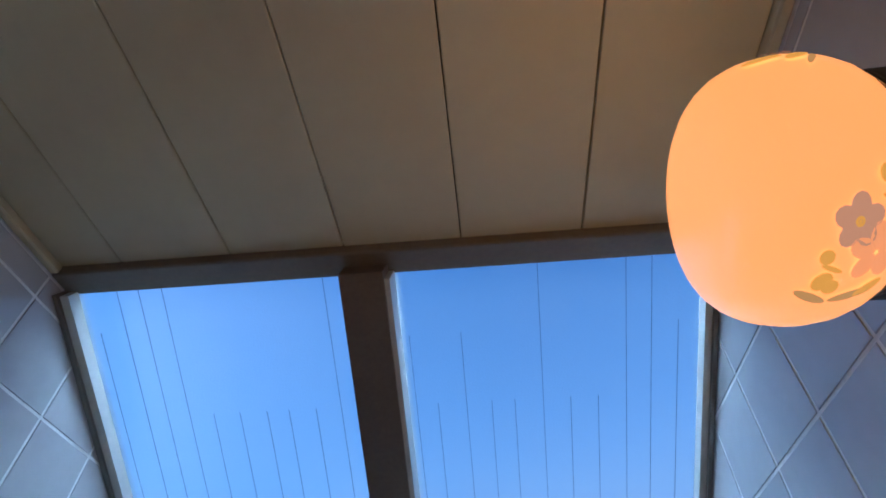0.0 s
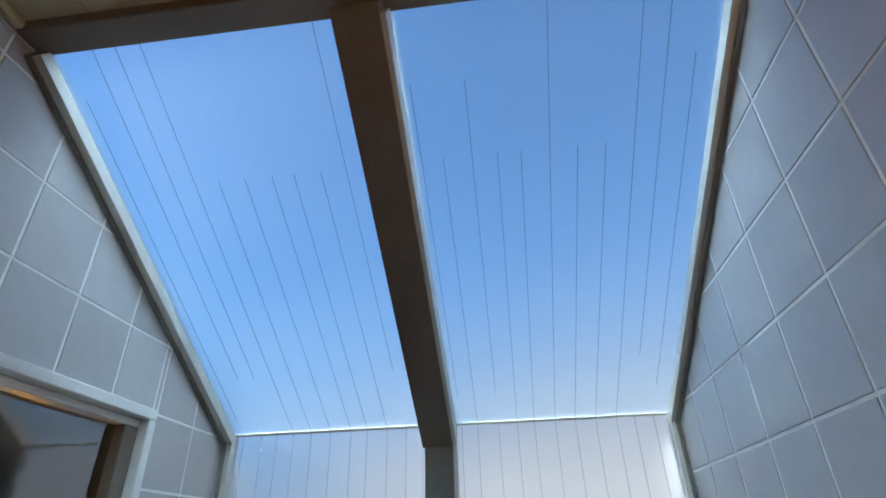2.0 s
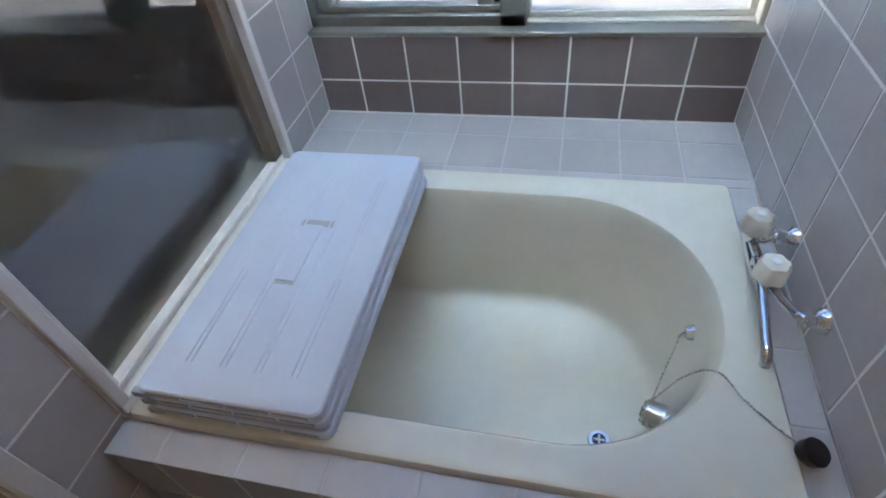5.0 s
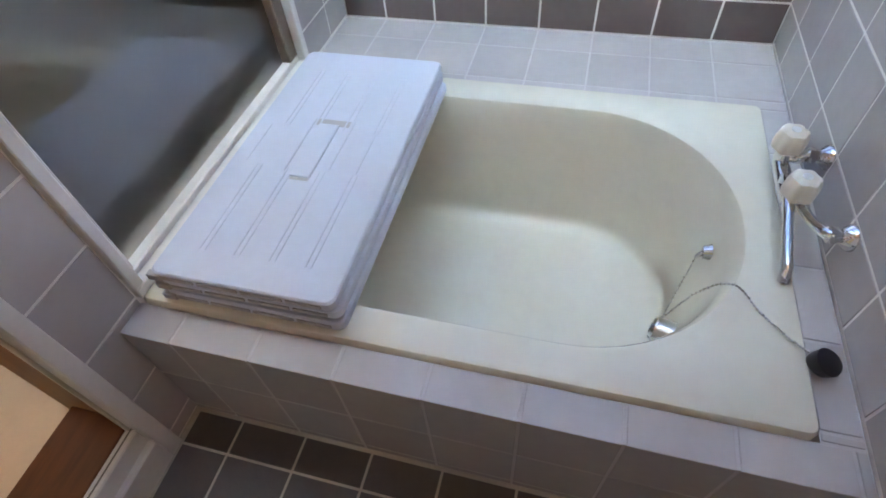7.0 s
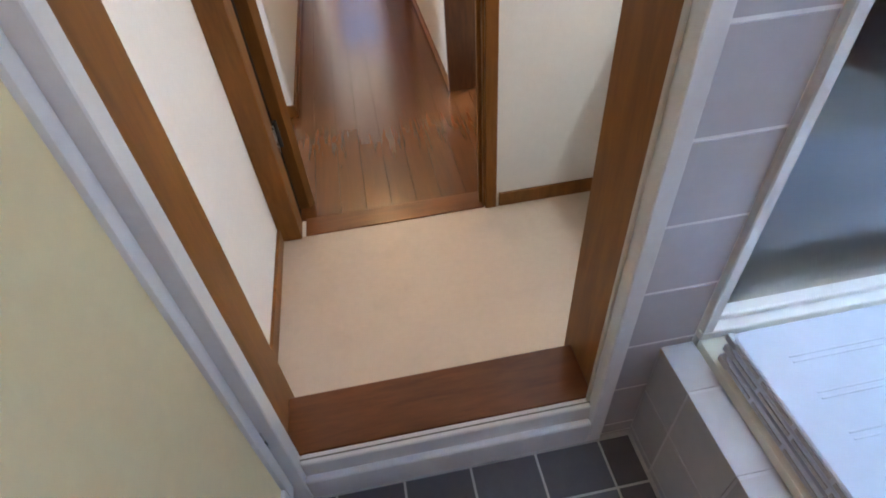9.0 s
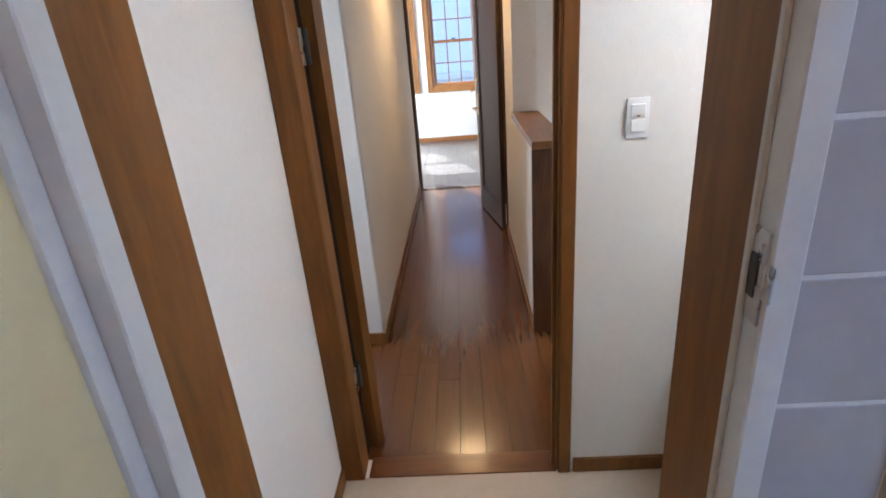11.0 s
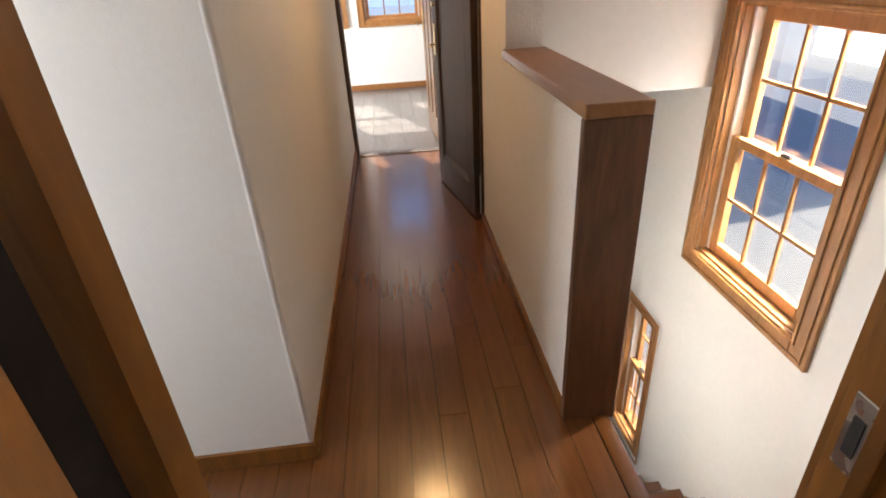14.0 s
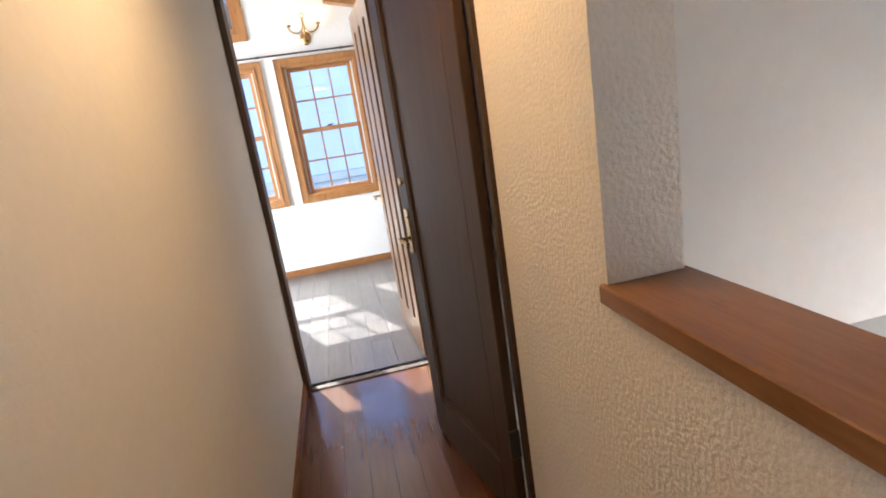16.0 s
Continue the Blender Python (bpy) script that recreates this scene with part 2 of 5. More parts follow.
M_DOOR = wood("espresso_door", (0.075, 0.042, 0.025), (0.045, 0.025, 0.015), 0.48, grain=(7, 7, 1.0), island=0.05, coat=0.0)
M_DOOR_GLASS_WOOD = wood("mid_brown_door", (0.20, 0.105, 0.05), (0.12, 0.06, 0.028), 0.35, grain=(7, 7, 1.0), island=0.05, coat=0.2)
M_LIVING_FLOOR = wood("grey_brown_floorboard", (0.17, 0.15, 0.14), (0.11, 0.095, 0.09), 0.3, grain=(1.0, 12, 12), island=0.10, coat=0.2)
M_YELLOW = material("yellowed_polycarbonate_panel", (0.76, 0.66, 0.38), 0.4, vary=0.04, scale=3, bump=0.2, bump_scale=150)
M_CERAMIC = material("white_ceramic", (0.80, 0.79, 0.77), 0.1, vary=0.02, coat=0.4)
M_CABINET = material("white_lacquer", (0.76, 0.74, 0.71), 0.28, vary=0.03)
M_SWITCH = material("white_switch_plastic", (0.80, 0.82, 0.82), 0.3, vary=0.02)
M_FROST = glass("frosted_pane", 0.42, (0.74, 0.76, 0.80), bump=0.5, bump_scale=260)
M_FROST_SKY = glass("wired_roof_pane", 0.38, (0.88, 0.96, 1.0), bump=0.4, bump_scale=260)
M_FROST_LOW = glass("figured_pane", 0.50, (0.78, 0.78, 0.79), bump=0.5, bump_scale=260)


def partition_glass():
    """Figured glass: blurred see-through with a clear reflection on its smooth face."""
    m = bpy.data.materials.new("figured_partition_pane")
    m.use_nodes = True
    nt = m.node_tree
    nt.nodes.remove(nt.nodes["Principled BSDF"])
    out = nt.nodes["Material Output"]
    rf = nt.nodes.new("ShaderNodeBsdfRefraction")
    rf.inputs["Color"].default_value = (0.70, 0.72, 0.66, 1)
    rf.inputs["Roughness"].default_value = 0.38
    rf.inputs["IOR"].default_value = 1.12
    gl = nt.nodes.new("ShaderNodeBsdfGlossy")
    gl.inputs["Roughness"].default_value = 0.035
    fz = nt.nodes.new("ShaderNodeFresnel")
    fz.inputs["IOR"].default_value = 3.0
    nz = nt.nodes.new("ShaderNodeTexNoise")
    nz.inputs["Scale"].default_value = 22
    geo = nt.nodes.new("ShaderNodeNewGeometry")
    nt.links.new(geo.outputs["Position"], nz.inputs["Vector"])
    bp = nt.nodes.new("ShaderNodeBump")
    bp.inputs["Strength"].default_value, bp.inputs["Distance"].default_value = 0.06, 0.003
    nt.links.new(nz.outputs[0], bp.inputs["Height"])
    nt.links.new(bp.outputs[0], gl.inputs["Normal"])
    mx = nt.nodes.new("ShaderNodeMixShader")
    nt.links.new(fz.outputs[0], mx.inputs[0])
    nt.links.new(rf.outputs[0], mx.inputs[1])
    nt.links.new(gl.outputs[0], mx.inputs[2])
    nt.links.new(mx.outputs[0], out.inputs["Surface"])
    return m


M_FROST_DARK = partition_glass()
M_GLASS = glass("clear_pane", 0.0, (0.98, 0.99, 1.0))
M_BRASS = material("aged_brass", (0.45, 0.30, 0.13), 0.3, metal=1.0, vary=0.12, scale=30)
M_LAMP = glowing("lit_opal_glass", (1.0, 0.34, 0.08), 0.75, (0.72, 0.50, 0.32))
M_LAMP_BASE = material("dark_bronze_base", (0.03, 0.022, 0.018), 0.5, vary=0.1)
M_FLAME = glowing("lit_candle_bulb", (1.0, 0.72, 0.40), 14.0)
M_DOWNLIGHT = glowing("lit_downlight", (1.0, 0.45, 0.12), 2.2)

# ---- building helpers ----


def finish(ob, bm, mat, smooth=False):
    bmesh.ops.recalc_face_normals(bm, faces=bm.faces)
    me = bpy.data.meshes.new(ob if isinstance(ob, str) else ob.name)
    bm.to_mesh(me)
    bm.free()
    me.materials.append(mat)
    if smooth:
        me.polygons.foreach_set("use_smooth", [True] * len(me.polygons))
        me.set_sharp_from_angle(angle=radians(35))
    return me


def part(name, bm, mat, parent=None, label="", smooth=True):
    ob = new(name, finish(name, bm, mat, smooth))
    if parent is not None:
        ob.parent = parent
        ob.matrix_parent_inverse = parent.matrix_world.inverted()
    if label:
        ob["label"] = label
    return ob


def empty(name, x, y, z, label, category, group="", kind=""):
    ob = new(name)
    ob.location = (x, y, z)
    ob.empty_display_size = 0.05
    bpy.context.view_layer.update()
    return tagged(ob, label, category, group, kind)


def box(bm, x0, x1, y0, y1, z0, z1, bevel=0.0, seg=1):
    r = bmesh.ops.create_cube(bm, size=1)
    vs = r["verts"]
    bmesh.ops.scale(bm, vec=(x1 - x0, y1 - y0, z1 - z0), verts=vs)
    bmesh.ops.translate(bm, vec=((x0 + x1) / 2, (y0 + y1) / 2, (z0 + z1) / 2), verts=vs)
    if bevel:
        es = list({e for v in vs for e in v.link_edges})
        bmesh.ops.bevel(bm, geom=es, offset=bevel, segments=seg, affect="EDGES", profile=0.6)
    return bm


def one_box(x0, x1, y0, y1, z0, z1, bevel=0.0, seg=1):
    return box(bmesh.new(), x0, x1, y0, y1, z0, z1, bevel, seg)


def slab(bm, profile, axis, a, b):
    """Extrudes a closed 2D outline along an axis from a to b. For axis x the outline is (y, z), for y (x, z), for z (x, y)."""
    def at(p, c):
        return {"x": (c, p[0], p[1]), "y": (p[0], c, p[1]), "z": (p[0], p[1], c)}[axis]
    v0 = [bm.verts.new(at(p, a)) for p in profile]
    v1 = [bm.verts.new(at(p, b)) for p in profile]
    n = len(profile)
    bm.faces.new(v0)
    bm.faces.new(v1[::-1])
    for i in range(n):
        bm.faces.new((v0[i], v0[(i + 1) % n], v1[(i + 1) % n], v1[i]))
    return bm


def tube(bm, pts, r, n=10, caps=True):
    """A round tube along points; r is one radius or one for each point."""
    pts = [Vector(p) for p in pts]
    rs = [r] * len(pts) if isinstance(r, (int, float)) else r
    rings = []
    ref = None
    for i, p in enumerate(pts):
        d = (pts[min(i + 1, len(pts) - 1)] - pts[max(i - 1, 0)]).normalized()
        if ref is None:
            ref = d.orthogonal().normalized()
        ref = (ref - d * ref.dot(d)).normalized()
        o = d.cross(ref)
        rings.append([bm.verts.new(p + rs[i] * (math.cos(2 * math.pi * k / n) * ref + math.sin(2 * math.pi * k / n) * o)) for k in range(n)])
    for a, b in zip(rings, rings[1:]):
        for k in range(n):
            bm.faces.new((a[k], a[(k + 1) % n], b[(k + 1) % n], b[k]))
    if caps:
        bm.faces.new(rings[0])
        bm.faces.new(rings[-1][::-1])
    return bm


def smooth_path(pts, steps=6):
    """Points along a Catmull-Rom curve."""
    p = [Vector(q) for q in pts]
    p = [2 * p[0] - p[1], *p, 2 * p[-1] - p[-2]]
    out = []
    for i in range(1, len(p) - 2):
        for k in range(steps):
            t = k / steps
            out.append(0.5 * (2 * p[i] + (p[i + 1] - p[i - 1]) * t + (2 * p[i - 1] - 5 * p[i] + 4 * p[i + 1] - p[i + 2]) * t * t + (3 * p[i] - p[i - 1] - 3 * p[i + 1] + p[i + 2]) * t ** 3))
    return [*out, p[-2]]


def loft(bm, rings, close_first=False, close_last=False):
    vs = [[bm.verts.new(p) for p in ring] for ring in rings]
    n = len(rings[0])
    for a, b in zip(vs, vs[1:]):
        for k in range(n):
            bm.faces.new((a[k], a[(k + 1) % n], b[(k + 1) % n], b[k]))
    if close_first:
        bm.faces.new(vs[0])
    if close_last:
        bm.faces.new(vs[-1][::-1])
    return bm


def rounded_rect(x0, x1, y0, y1, z, radii, n=10):
    """Outline from corner radii in the order (x1,y1), (x0,y1), (x0,y0), (x1,y0)."""
    out = []
    for (cx, cy, sx, sy, a0), r in zip(((x1, y1, -1, -1, 0), (x0, y1, 1, -1, 90), (x0, y0, 1, 1, 180), (x1, y0, -1, 1, 270)), radii):
        for k in range(n + 1):
            a = radians(a0 + 90 * k / n)
            out.append((cx + sx * r + r * math.cos(a), cy + sy * r + r * math.sin(a), z))
    return out


def wall(name, axis, at, thick, u0, u1, z0, z1, openings, mat, label, parent=None):
    """A straight wall across axis, from at to at + thick, with openings (u0, u1, z0, z1) through it."""
    us = sorted({u0, u1, *[c for o in openings for c in o[:2]]})
    zs = sorted({z0, z1, *[c for o in openings for c in o[2:]]})
    bm = bmesh.new()
    a, b = min(at, at + thick), max(at, at + thick)
    for p, q in zip(us, us[1:]):
        run = None
        cells = []
        for r, s in zip(zs, zs[1:]):
            mid = ((p + q) / 2, (r + s) / 2)
            if any(o[0] < mid[0] < o[1] and o[2] < mid[1] < o[3] for o in openings):
                run = None
            elif run is None:
                run = [r, s]
                cells.append(run)
            else:
                run[1] = s
        for r, s in cells:
            if axis == "x":
                box(bm, a, b, p, q, r, s)
            else:
                box(bm, p, q, a, b, r, s)
    ob = part(name, bm, mat, parent, smooth=False)
    return tagged(ob, label, "wall", kind="structure")


TILE_MESH = {}


def tile_mesh(w, h, mat, t=0.0018):
    key = (round(w, 3), round(h, 3), mat.name)
    if key not in TILE_MESH:
        bm = one_box(-w / 2, w / 2, -h / 2, h / 2, -0.004, t)
        top = [e for e in bm.edges if all(v.co.z > 0 for v in e.verts)]
        bmesh.ops.bevel(bm, geom=top, offset=0.0012, segments=1, affect="EDGES", profile=0.5)
        TILE_MESH[key] = finish("tile", bm, mat, False)
    return TILE_MESH[key]


def cuts(lo, hi, phase, pitch):
    k = math.ceil((lo - phase) / pitch - 1e-6)
    marks = [lo]
    while phase + k * pitch < hi - 0.012:
        if phase + k * pitch > lo + 0.012:
            marks.append(phase + k * pitch)
        k += 1
    return [*marks, hi]


def tiles(parent, plane, at, facing, u0, u1, v0, v1, mat, pu, pv, pitch=0.2, gap=0.0075, skip=None, t=0.0018, clip=None):
    """Lays tiles on a plane (x, y or z at a place) as parts of parent; facing +1 or -1 along the plane's axis."""
    rot = {("x", 1): Matrix(((0, 0, 1), (1, 0, 0), (0, 1, 0))), ("x", -1): Matrix(((0, 0, -1), (-1, 0, 0), (0, 1, 0))),
           ("y", 1): Matrix(((-1, 0, 0), (0, 0, 1), (0, 1, 0))), ("y", -1): Matrix(((1, 0, 0), (0, 0, -1), (0, 1, 0))),
           ("z", 1): Matrix.Identity(3)}[(plane, facing)].to_4x4()
    us, vs = cuts(u0, u1, pu, pitch), cuts(v0, v1, pv, pitch)
    for a, b in zip(us, us[1:]):
        for c, d in zip(vs, vs[1:]):
            if skip and skip((a + b) / 2, (c + d) / 2):
                continue
            u, v = (a + b) / 2, (c + d) / 2
            place = Matrix.Translation({"x": (at, u, v), "y": (u, at, v), "z": (u, v, at)}[plane]) @ rot
            mesh = tile_mesh(b - a - gap, d - c - gap, mat, t)
            if clip and d > clip(b):
                # a tile cut along the sloping glass
                bm = bmesh.new()
                bm.from_mesh(mesh)
                bm.transform(place)
                p, q = Vector((0, a, clip(a))), Vector((0, b, clip(b)))
                bmesh.ops.bisect_plane(bm, geom=bm.verts[:] + bm.edges[:] + bm.faces[:], plane_co=p, plane_no=Vector((0, p.z - q.z, q.y - p.y)).normalized(), clear_outer=True)
                if not bm.faces:
                    bm.free()
                    continue
                mesh, place = finish("tile", bm, mat, False), Matrix.Identity(4)
            ob = new("tile", mesh)
            ob.matrix_world = place
            ob.parent = parent
            ob.matrix_parent_inverse = parent.matrix_world.inverted()


# ---- bathroom shell ----
BX0, BX1, BY0, BY1, BZ = -0.65, 0.92, -0.42, 2.43, -0.09
SLOPE_LO, SLOPE_HI = (2.50, 2.08), (1.32, 2.745)
DECK = 0.345

bath_floor = tagged(part("floor_bathroom", one_box(BX0 - 0.02, BX1 + 0.1, BY0 - 0.1, 1.0, BZ - 0.12, BZ - 0.004), M_GROUT_GREY, smooth=False), "dark slate tiled bathroom floor with pale joints", "floor", kind="structure")
# side walls follow the sloping glass
right_outline = [(BY0 - 0.1, BZ - 0.1), (2.70, BZ - 0.1), (2.70, 1.965), (1.32, 2.745), (1.27, 2.81), (BY0 - 0.1, 2.81)]
wall_right = tagged(part("wall_bath_east", slab(bmesh.new(), right_outline, "x", BX1 + 0.004, BX1 + 0.14), M_GROUT, smooth=False), "glossy grey-lilac tiled bathroom wall with white joints", "wall", kind="structure")
wall_left = empty("wall_bath_west", BX0, 1.5, BZ, "glossy grey-lilac tiled bathroom wall beside the door", "wall", kind="structure")
PF = (1.03, 2.055, 0.36, 2.07)
bm = bmesh.new()
X0W, X1W = -0.80, BX0 - 0.004
box(bm, X0W, X1W, 0.84, PF[0], BZ - 0.1, 2.81)
box(bm, X0W, X1W, PF[0], PF[1], BZ - 0.1, PF[2])
slab(bm, [(PF[1], BZ - 0.1), (2.70, BZ - 0.1), (2.70, 1.965), (PF[1], 2.329)], "x", X0W, X1W)
slab(bm, [(PF[0], PF[3]), (PF[1], PF[3]), (PF[1], 2.329), (1.32, 2.745), (1.27, 2.81), (PF[0], 2.81)], "x", X0W, X1W)
box(bm, X0W, X1W, -0.07, 0.84, 2.03, 2.81)
box(bm, X0W, X1W, BY0 - 0.1, -0.07, BZ - 0.1, 2.81)
part("backing", bm, M_GROUT, wall_left, "white tile joints", smooth=False)
wall_back = tagged(part("wall_bath_south", one_box(X0W, BX1 + 0.14, BY0 - 0.22, BY0 - 0.1, BZ - 0.1, 2.81), M_GROUT, smooth=False), "plain tiled bathroom wall behind the entrance", "wall", kind="structure")
wall_window = tagged(part("wall_bath_north", one_box(BX0, BX1, BY1 + 0.004, 2.70, BZ - 0.1, 0.664), M_GROUT, smooth=False), "low mauve tiled wall under the bathroom window", "wall", kind="structure")

# ceiling of boards with dark grooves in one mesh
bm = bmesh.new()
marks = [BX0, -0.480, -0.204, 0.073, 0.350, 0.626, 0.900, BX1]
for a, b in zip(marks, marks[1:]):
    box(bm, a + 0.0015, b - 0.0015, BY0 - 0.1, 1.27, 2.755, 2.77, 0.002)
box(bm, BX0, BX0 + 0.022, BY0 - 0.1, 1.27, 2.730, 2.754, 0.004)
box(bm, BX1 - 0.022, BX1, BY0 - 0.1, 1.27, 2.730, 2.754, 0.004)
tagged(part("ceiling_bathroom", bm, M_CEIL, smooth=False), "cream boarded bathroom ceiling with thin dark grooves", "ceiling", kind="structure")
tagged(part("ceiling_backing", one_box(BX0, BX1, BY0 - 0.1, 1.30, 2.773, 2.83), M_GAP_SHADE, smooth=False), "dark backing above the ceiling boards", "ceiling", kind="structure")

# ---- bathroom windows ----
win = empty("window_1", 0.13, 2.55, 0.68, "bronze aluminium bathroom window with a glass roof slope", "window", kind="structure")


def beam_slope(x0, x1, up, down, mat, name, parent, s0=0.0, s1=1.0, label=""):
    """A bar along the sloping glass, between two offsets across it."""
    (ya, za), (yb, zb) = SLOPE_LO, SLOPE_HI
    d = Vector((0, yb - ya, zb - za)).normalized()
    nrm = Vector((0, -d.z, d.y)) if -d.z * 1 > 0 else Vector((0, d.z, -d.y))
    p0, p1 = Vector((0, ya, za)).lerp(Vector((0, yb, zb)), s0), Vector((0, ya, za)).lerp(Vector((0, yb, zb)), s1)
    prof = [p0 + nrm * down, p1 + nrm * down, p1 + nrm * up, p0 + nrm * up]
    return part(name, slab(bmesh.new(), [(p.y, p.z) for p in prof], "x", x0, x1), mat, parent, label, smooth=False)


MUL = (0.070, 0.172)
for x0, x1, nm in ((BX0 + 0.012, MUL[0] + 0.01, "pane"), (MUL[1] - 0.01, BX1 - 0.012, "pane")):
    p = beam_slope(x0, x1, 0.004, -0.002, M_FROST_SKY, nm, win, 0.0, 1.0, "frosted wired glass pane")
    p = part("pane", one_box(x0, x1, 2.506, 2.512, 1.62, 2.078), M_FROST, win, "frosted wired glass pane", smooth=False)
# bars of the upper light
bar = beam_slope(MUL[0], MUL[1], 0.05, -0.085, M_ALU_DARK, "mullion", win, -0.01, 1.0, "dark bronze sloping mullion")
beam_slope(MUL[1] - 0.004, MUL[1] + 0.012, 0.03, -0.075, M_ALU_PALE, "mullion_edge", win, -0.005, 0.985)
for x0, x1 in ((BX0, BX0 + 0.010), (BX1 - 0.010, BX1)):
    beam_slope(x0, x1, 0.03, -0.05, M_ALU, "side_bar", win, 0.0, 0.99)
    beam_slope(x0 + (0.010 if x0 < 0 else -0.016), x0 + (0.032 if x0 < 0 else 0.010), -0.006, -0.040, M_ALU_PALE, "side_bead", win, 0.0, 0.985, "pale inner bead")
    part("side_bar", one_box(x0, x1, 2.47, 2.53, 1.615, 2.09, 0.002), M_ALU, win)
    part("side_bead", one_box(x0 + (0.010 if x0 < 0 else -0.018), x0 + (0.030 if x0 < 0 else 0.0), 2.48, 2.53, 1.615, 2.08, 0.002), M_ALU_PALE, win)
part("mullion", one_box(MUL[0] + 0.006, MUL[1], 2.47, 2.535, 1.615, 2.075, 0.003), M_ALU, win)
part("mullion_edge", one_box(MUL[1], MUL[1] + 0.012, 2.475, 2.53, 1.615, 2.075, 0.002), M_ALU_PALE, win)
part("joint_bar", one_box(BX0 + 0.03, BX1 - 0.03, 2.499, 2.516, 2.073, 2.086, 0.003), M_ALU_PALE, win, "thin pale bar at the bend of the glass")
part("head", one_box(BX0, BX1, 1.268, 1.345, 2.728, 2.80, 0.004), M_ALU_DARK, win, "dark brown head rail under the ceiling")
# wires in the glass
random.seed(4)
for side in ((BX0 + 0.06, MUL[0] - 0.005), (MUL[1] + 0.03, BX1 - 0.06)):
    x = side[0]
    while x < side[1]:
        s0, s1 = random.choice(((0, 1), (0.05, 0.9), (0.0, 0.72), (0.2, 1.0), (0.1, 0.86)))
        beam_slope(x, x + 0.0009, -0.0022, -0.0032, M_WIRE, "wire", win, s0, s1)
        part("wire", one_box(x, x + 0.0009, 2.502, 2.503, 1.63 + 0.1 * random.random(), 2.08), M_WIRE, win, smooth=False)
        x += 0.055 + 0.02 * random.random()
# transom and lower frame
part("transom", one_box(BX0, BX1, 2.47, 2.60, 1.467, 1.617, 0.004), M_ALU, win, "broad bronze transom")
part("transom_bead", one_box(MUL[1] + 0.01, BX1 - 0.02, 2.49, 2.57, 1.617, 1.632, 0.002), M_ALU_PALE, win)
part("post", one_box(0.070, 0.162, 2.475, 2.60, 0.68, 1.467, 0.003), M_ALU, win)
part("jamb", one_box(BX0, BX0 + 0.03, 2.475, 2.60, 0.68, 1.467, 0.003), M_ALU, win)
part("jamb", one_box(BX1 - 0.018, BX1, 2.475, 2.60, 0.68, 1.467, 0.003), M_ALU_PALE, win)
part("bottom_rail", one_box(BX0, 0.162, 2.475, 2.60, 0.668, 0.722, 0.004), M_ALU, win)
part("bottom_rail", one_box(0.162, BX1, 2.50, 2.60, 0.668, 0.69, 0.003), M_ALU_PALE, win, "pale sill rail")
part("bottom_rail", one_box(0.162, BX1 - 0.018, 2.53, 2.60, 0.69, 0.712, 0.003), M_ALU_PALE, win)
part("bead", one_box(0.162, 0.176, 2.51, 2.57, 0.712, 1.467, 0.002), M_ALU_PALE, win)
part("bead", one_box(BX1 - 0.042, BX1 - 0.018, 2.53, 2.57, 0.712, 1.467, 0.002), M_ALU_PALE, win)
p = part("pane", one_box(0.16, BX1 - 0.03, 2.545, 2.551, 0.70, 1.467), M_FROST_LOW, win, "figured frosted glass pane", smooth=False)
p.visible_shadow = False
# louvre sash
sash = part("sash", one_box(BX0 + 0.03, 0.070, 2.50, 2.545, 1.395, 1.437, 0.003), M_ALU, win, "hinged bronze sash round the louvres")
part("sash_rail", one_box(BX0 + 0.03, 0.070, 2.50, 2.545, 0.722, 0.746, 0.003), M_ALU, sash)
part("sash_rail", one_box(BX0 + 0.03, 0.070, 2.515, 2.56, 1.437, 1.467, 0.003), M_ALU, sash)
part("sash_stile", one_box(BX0 + 0.03, BX0 + 0.075, 2.50, 2.545, 0.746, 1.395, 0.003), M_ALU, sash)
part("sash_stile", one_box(-0.014, 0.044, 2.50, 2.545, 0.746, 1.395, 0.003), M_ALU, sash)
# dark strip fills the gap beside the sash, its shade given as colour
part("sash_gap_shade", one_box(0.044, 0.070, 2.53, 2.55, 0.746, 1.437), M_GAP_SHADE, sash, smooth=False)
random.seed(5)
for k in range(8):
    z = 0.75 + k * 0.082
    bm = one_box(-0.575, -0.022, -0.0025, 0.0025, -0.0455, 0.0455, 0.001)
    bmesh.ops.rotate(bm, verts=bm.verts, cent=(0, 0, 0), matrix=Matrix.Rotation(radians(16), 3, "X"))
    bmesh.ops.translate(bm, verts=bm.verts, vec=(0, 2.575, z + 0.03))
    p = part("louvre", bm, M_FROST_LOW, sash, "frosted glass louvre blade", smooth=False)
    p.visible_shadow = False
    part("blade_clip", tube(bmesh.new(), [(-0.562, 2.548, z - 0.012), (-0.556, 2.552, z + 0.02), (-0.57, 2.558, z + 0.055)], 0.009, 8), M_ALU_PALE, sash)
part("blade_rod", one_box(-0.575, -0.552, 2.555, 2.565, 0.746, 1.395), M_ALU, sash)
part("handle_plate", one_box(0.034, 0.052, 2.488, 2.503, 0.96, 1.12, 0.004, 2), M_BLACK, sash, "black crank handle plate")
hd = part("handle", tube(bmesh.new(), smooth_path([(0.043, 2.49, 1.05), (0.03, 2.45, 1.035), (-0.02, 2.43, 1.05), (-0.07, 2.425, 1.066)]), 0.007, 8), M_BLACK, sash, "black crank handle")
part("handle_knob", tube(bmesh.new(), [(-0.07, 2.425, 1.07), (-0.084, 2.423, 1.055)], 0.008, 8), M_BLACK, sash)

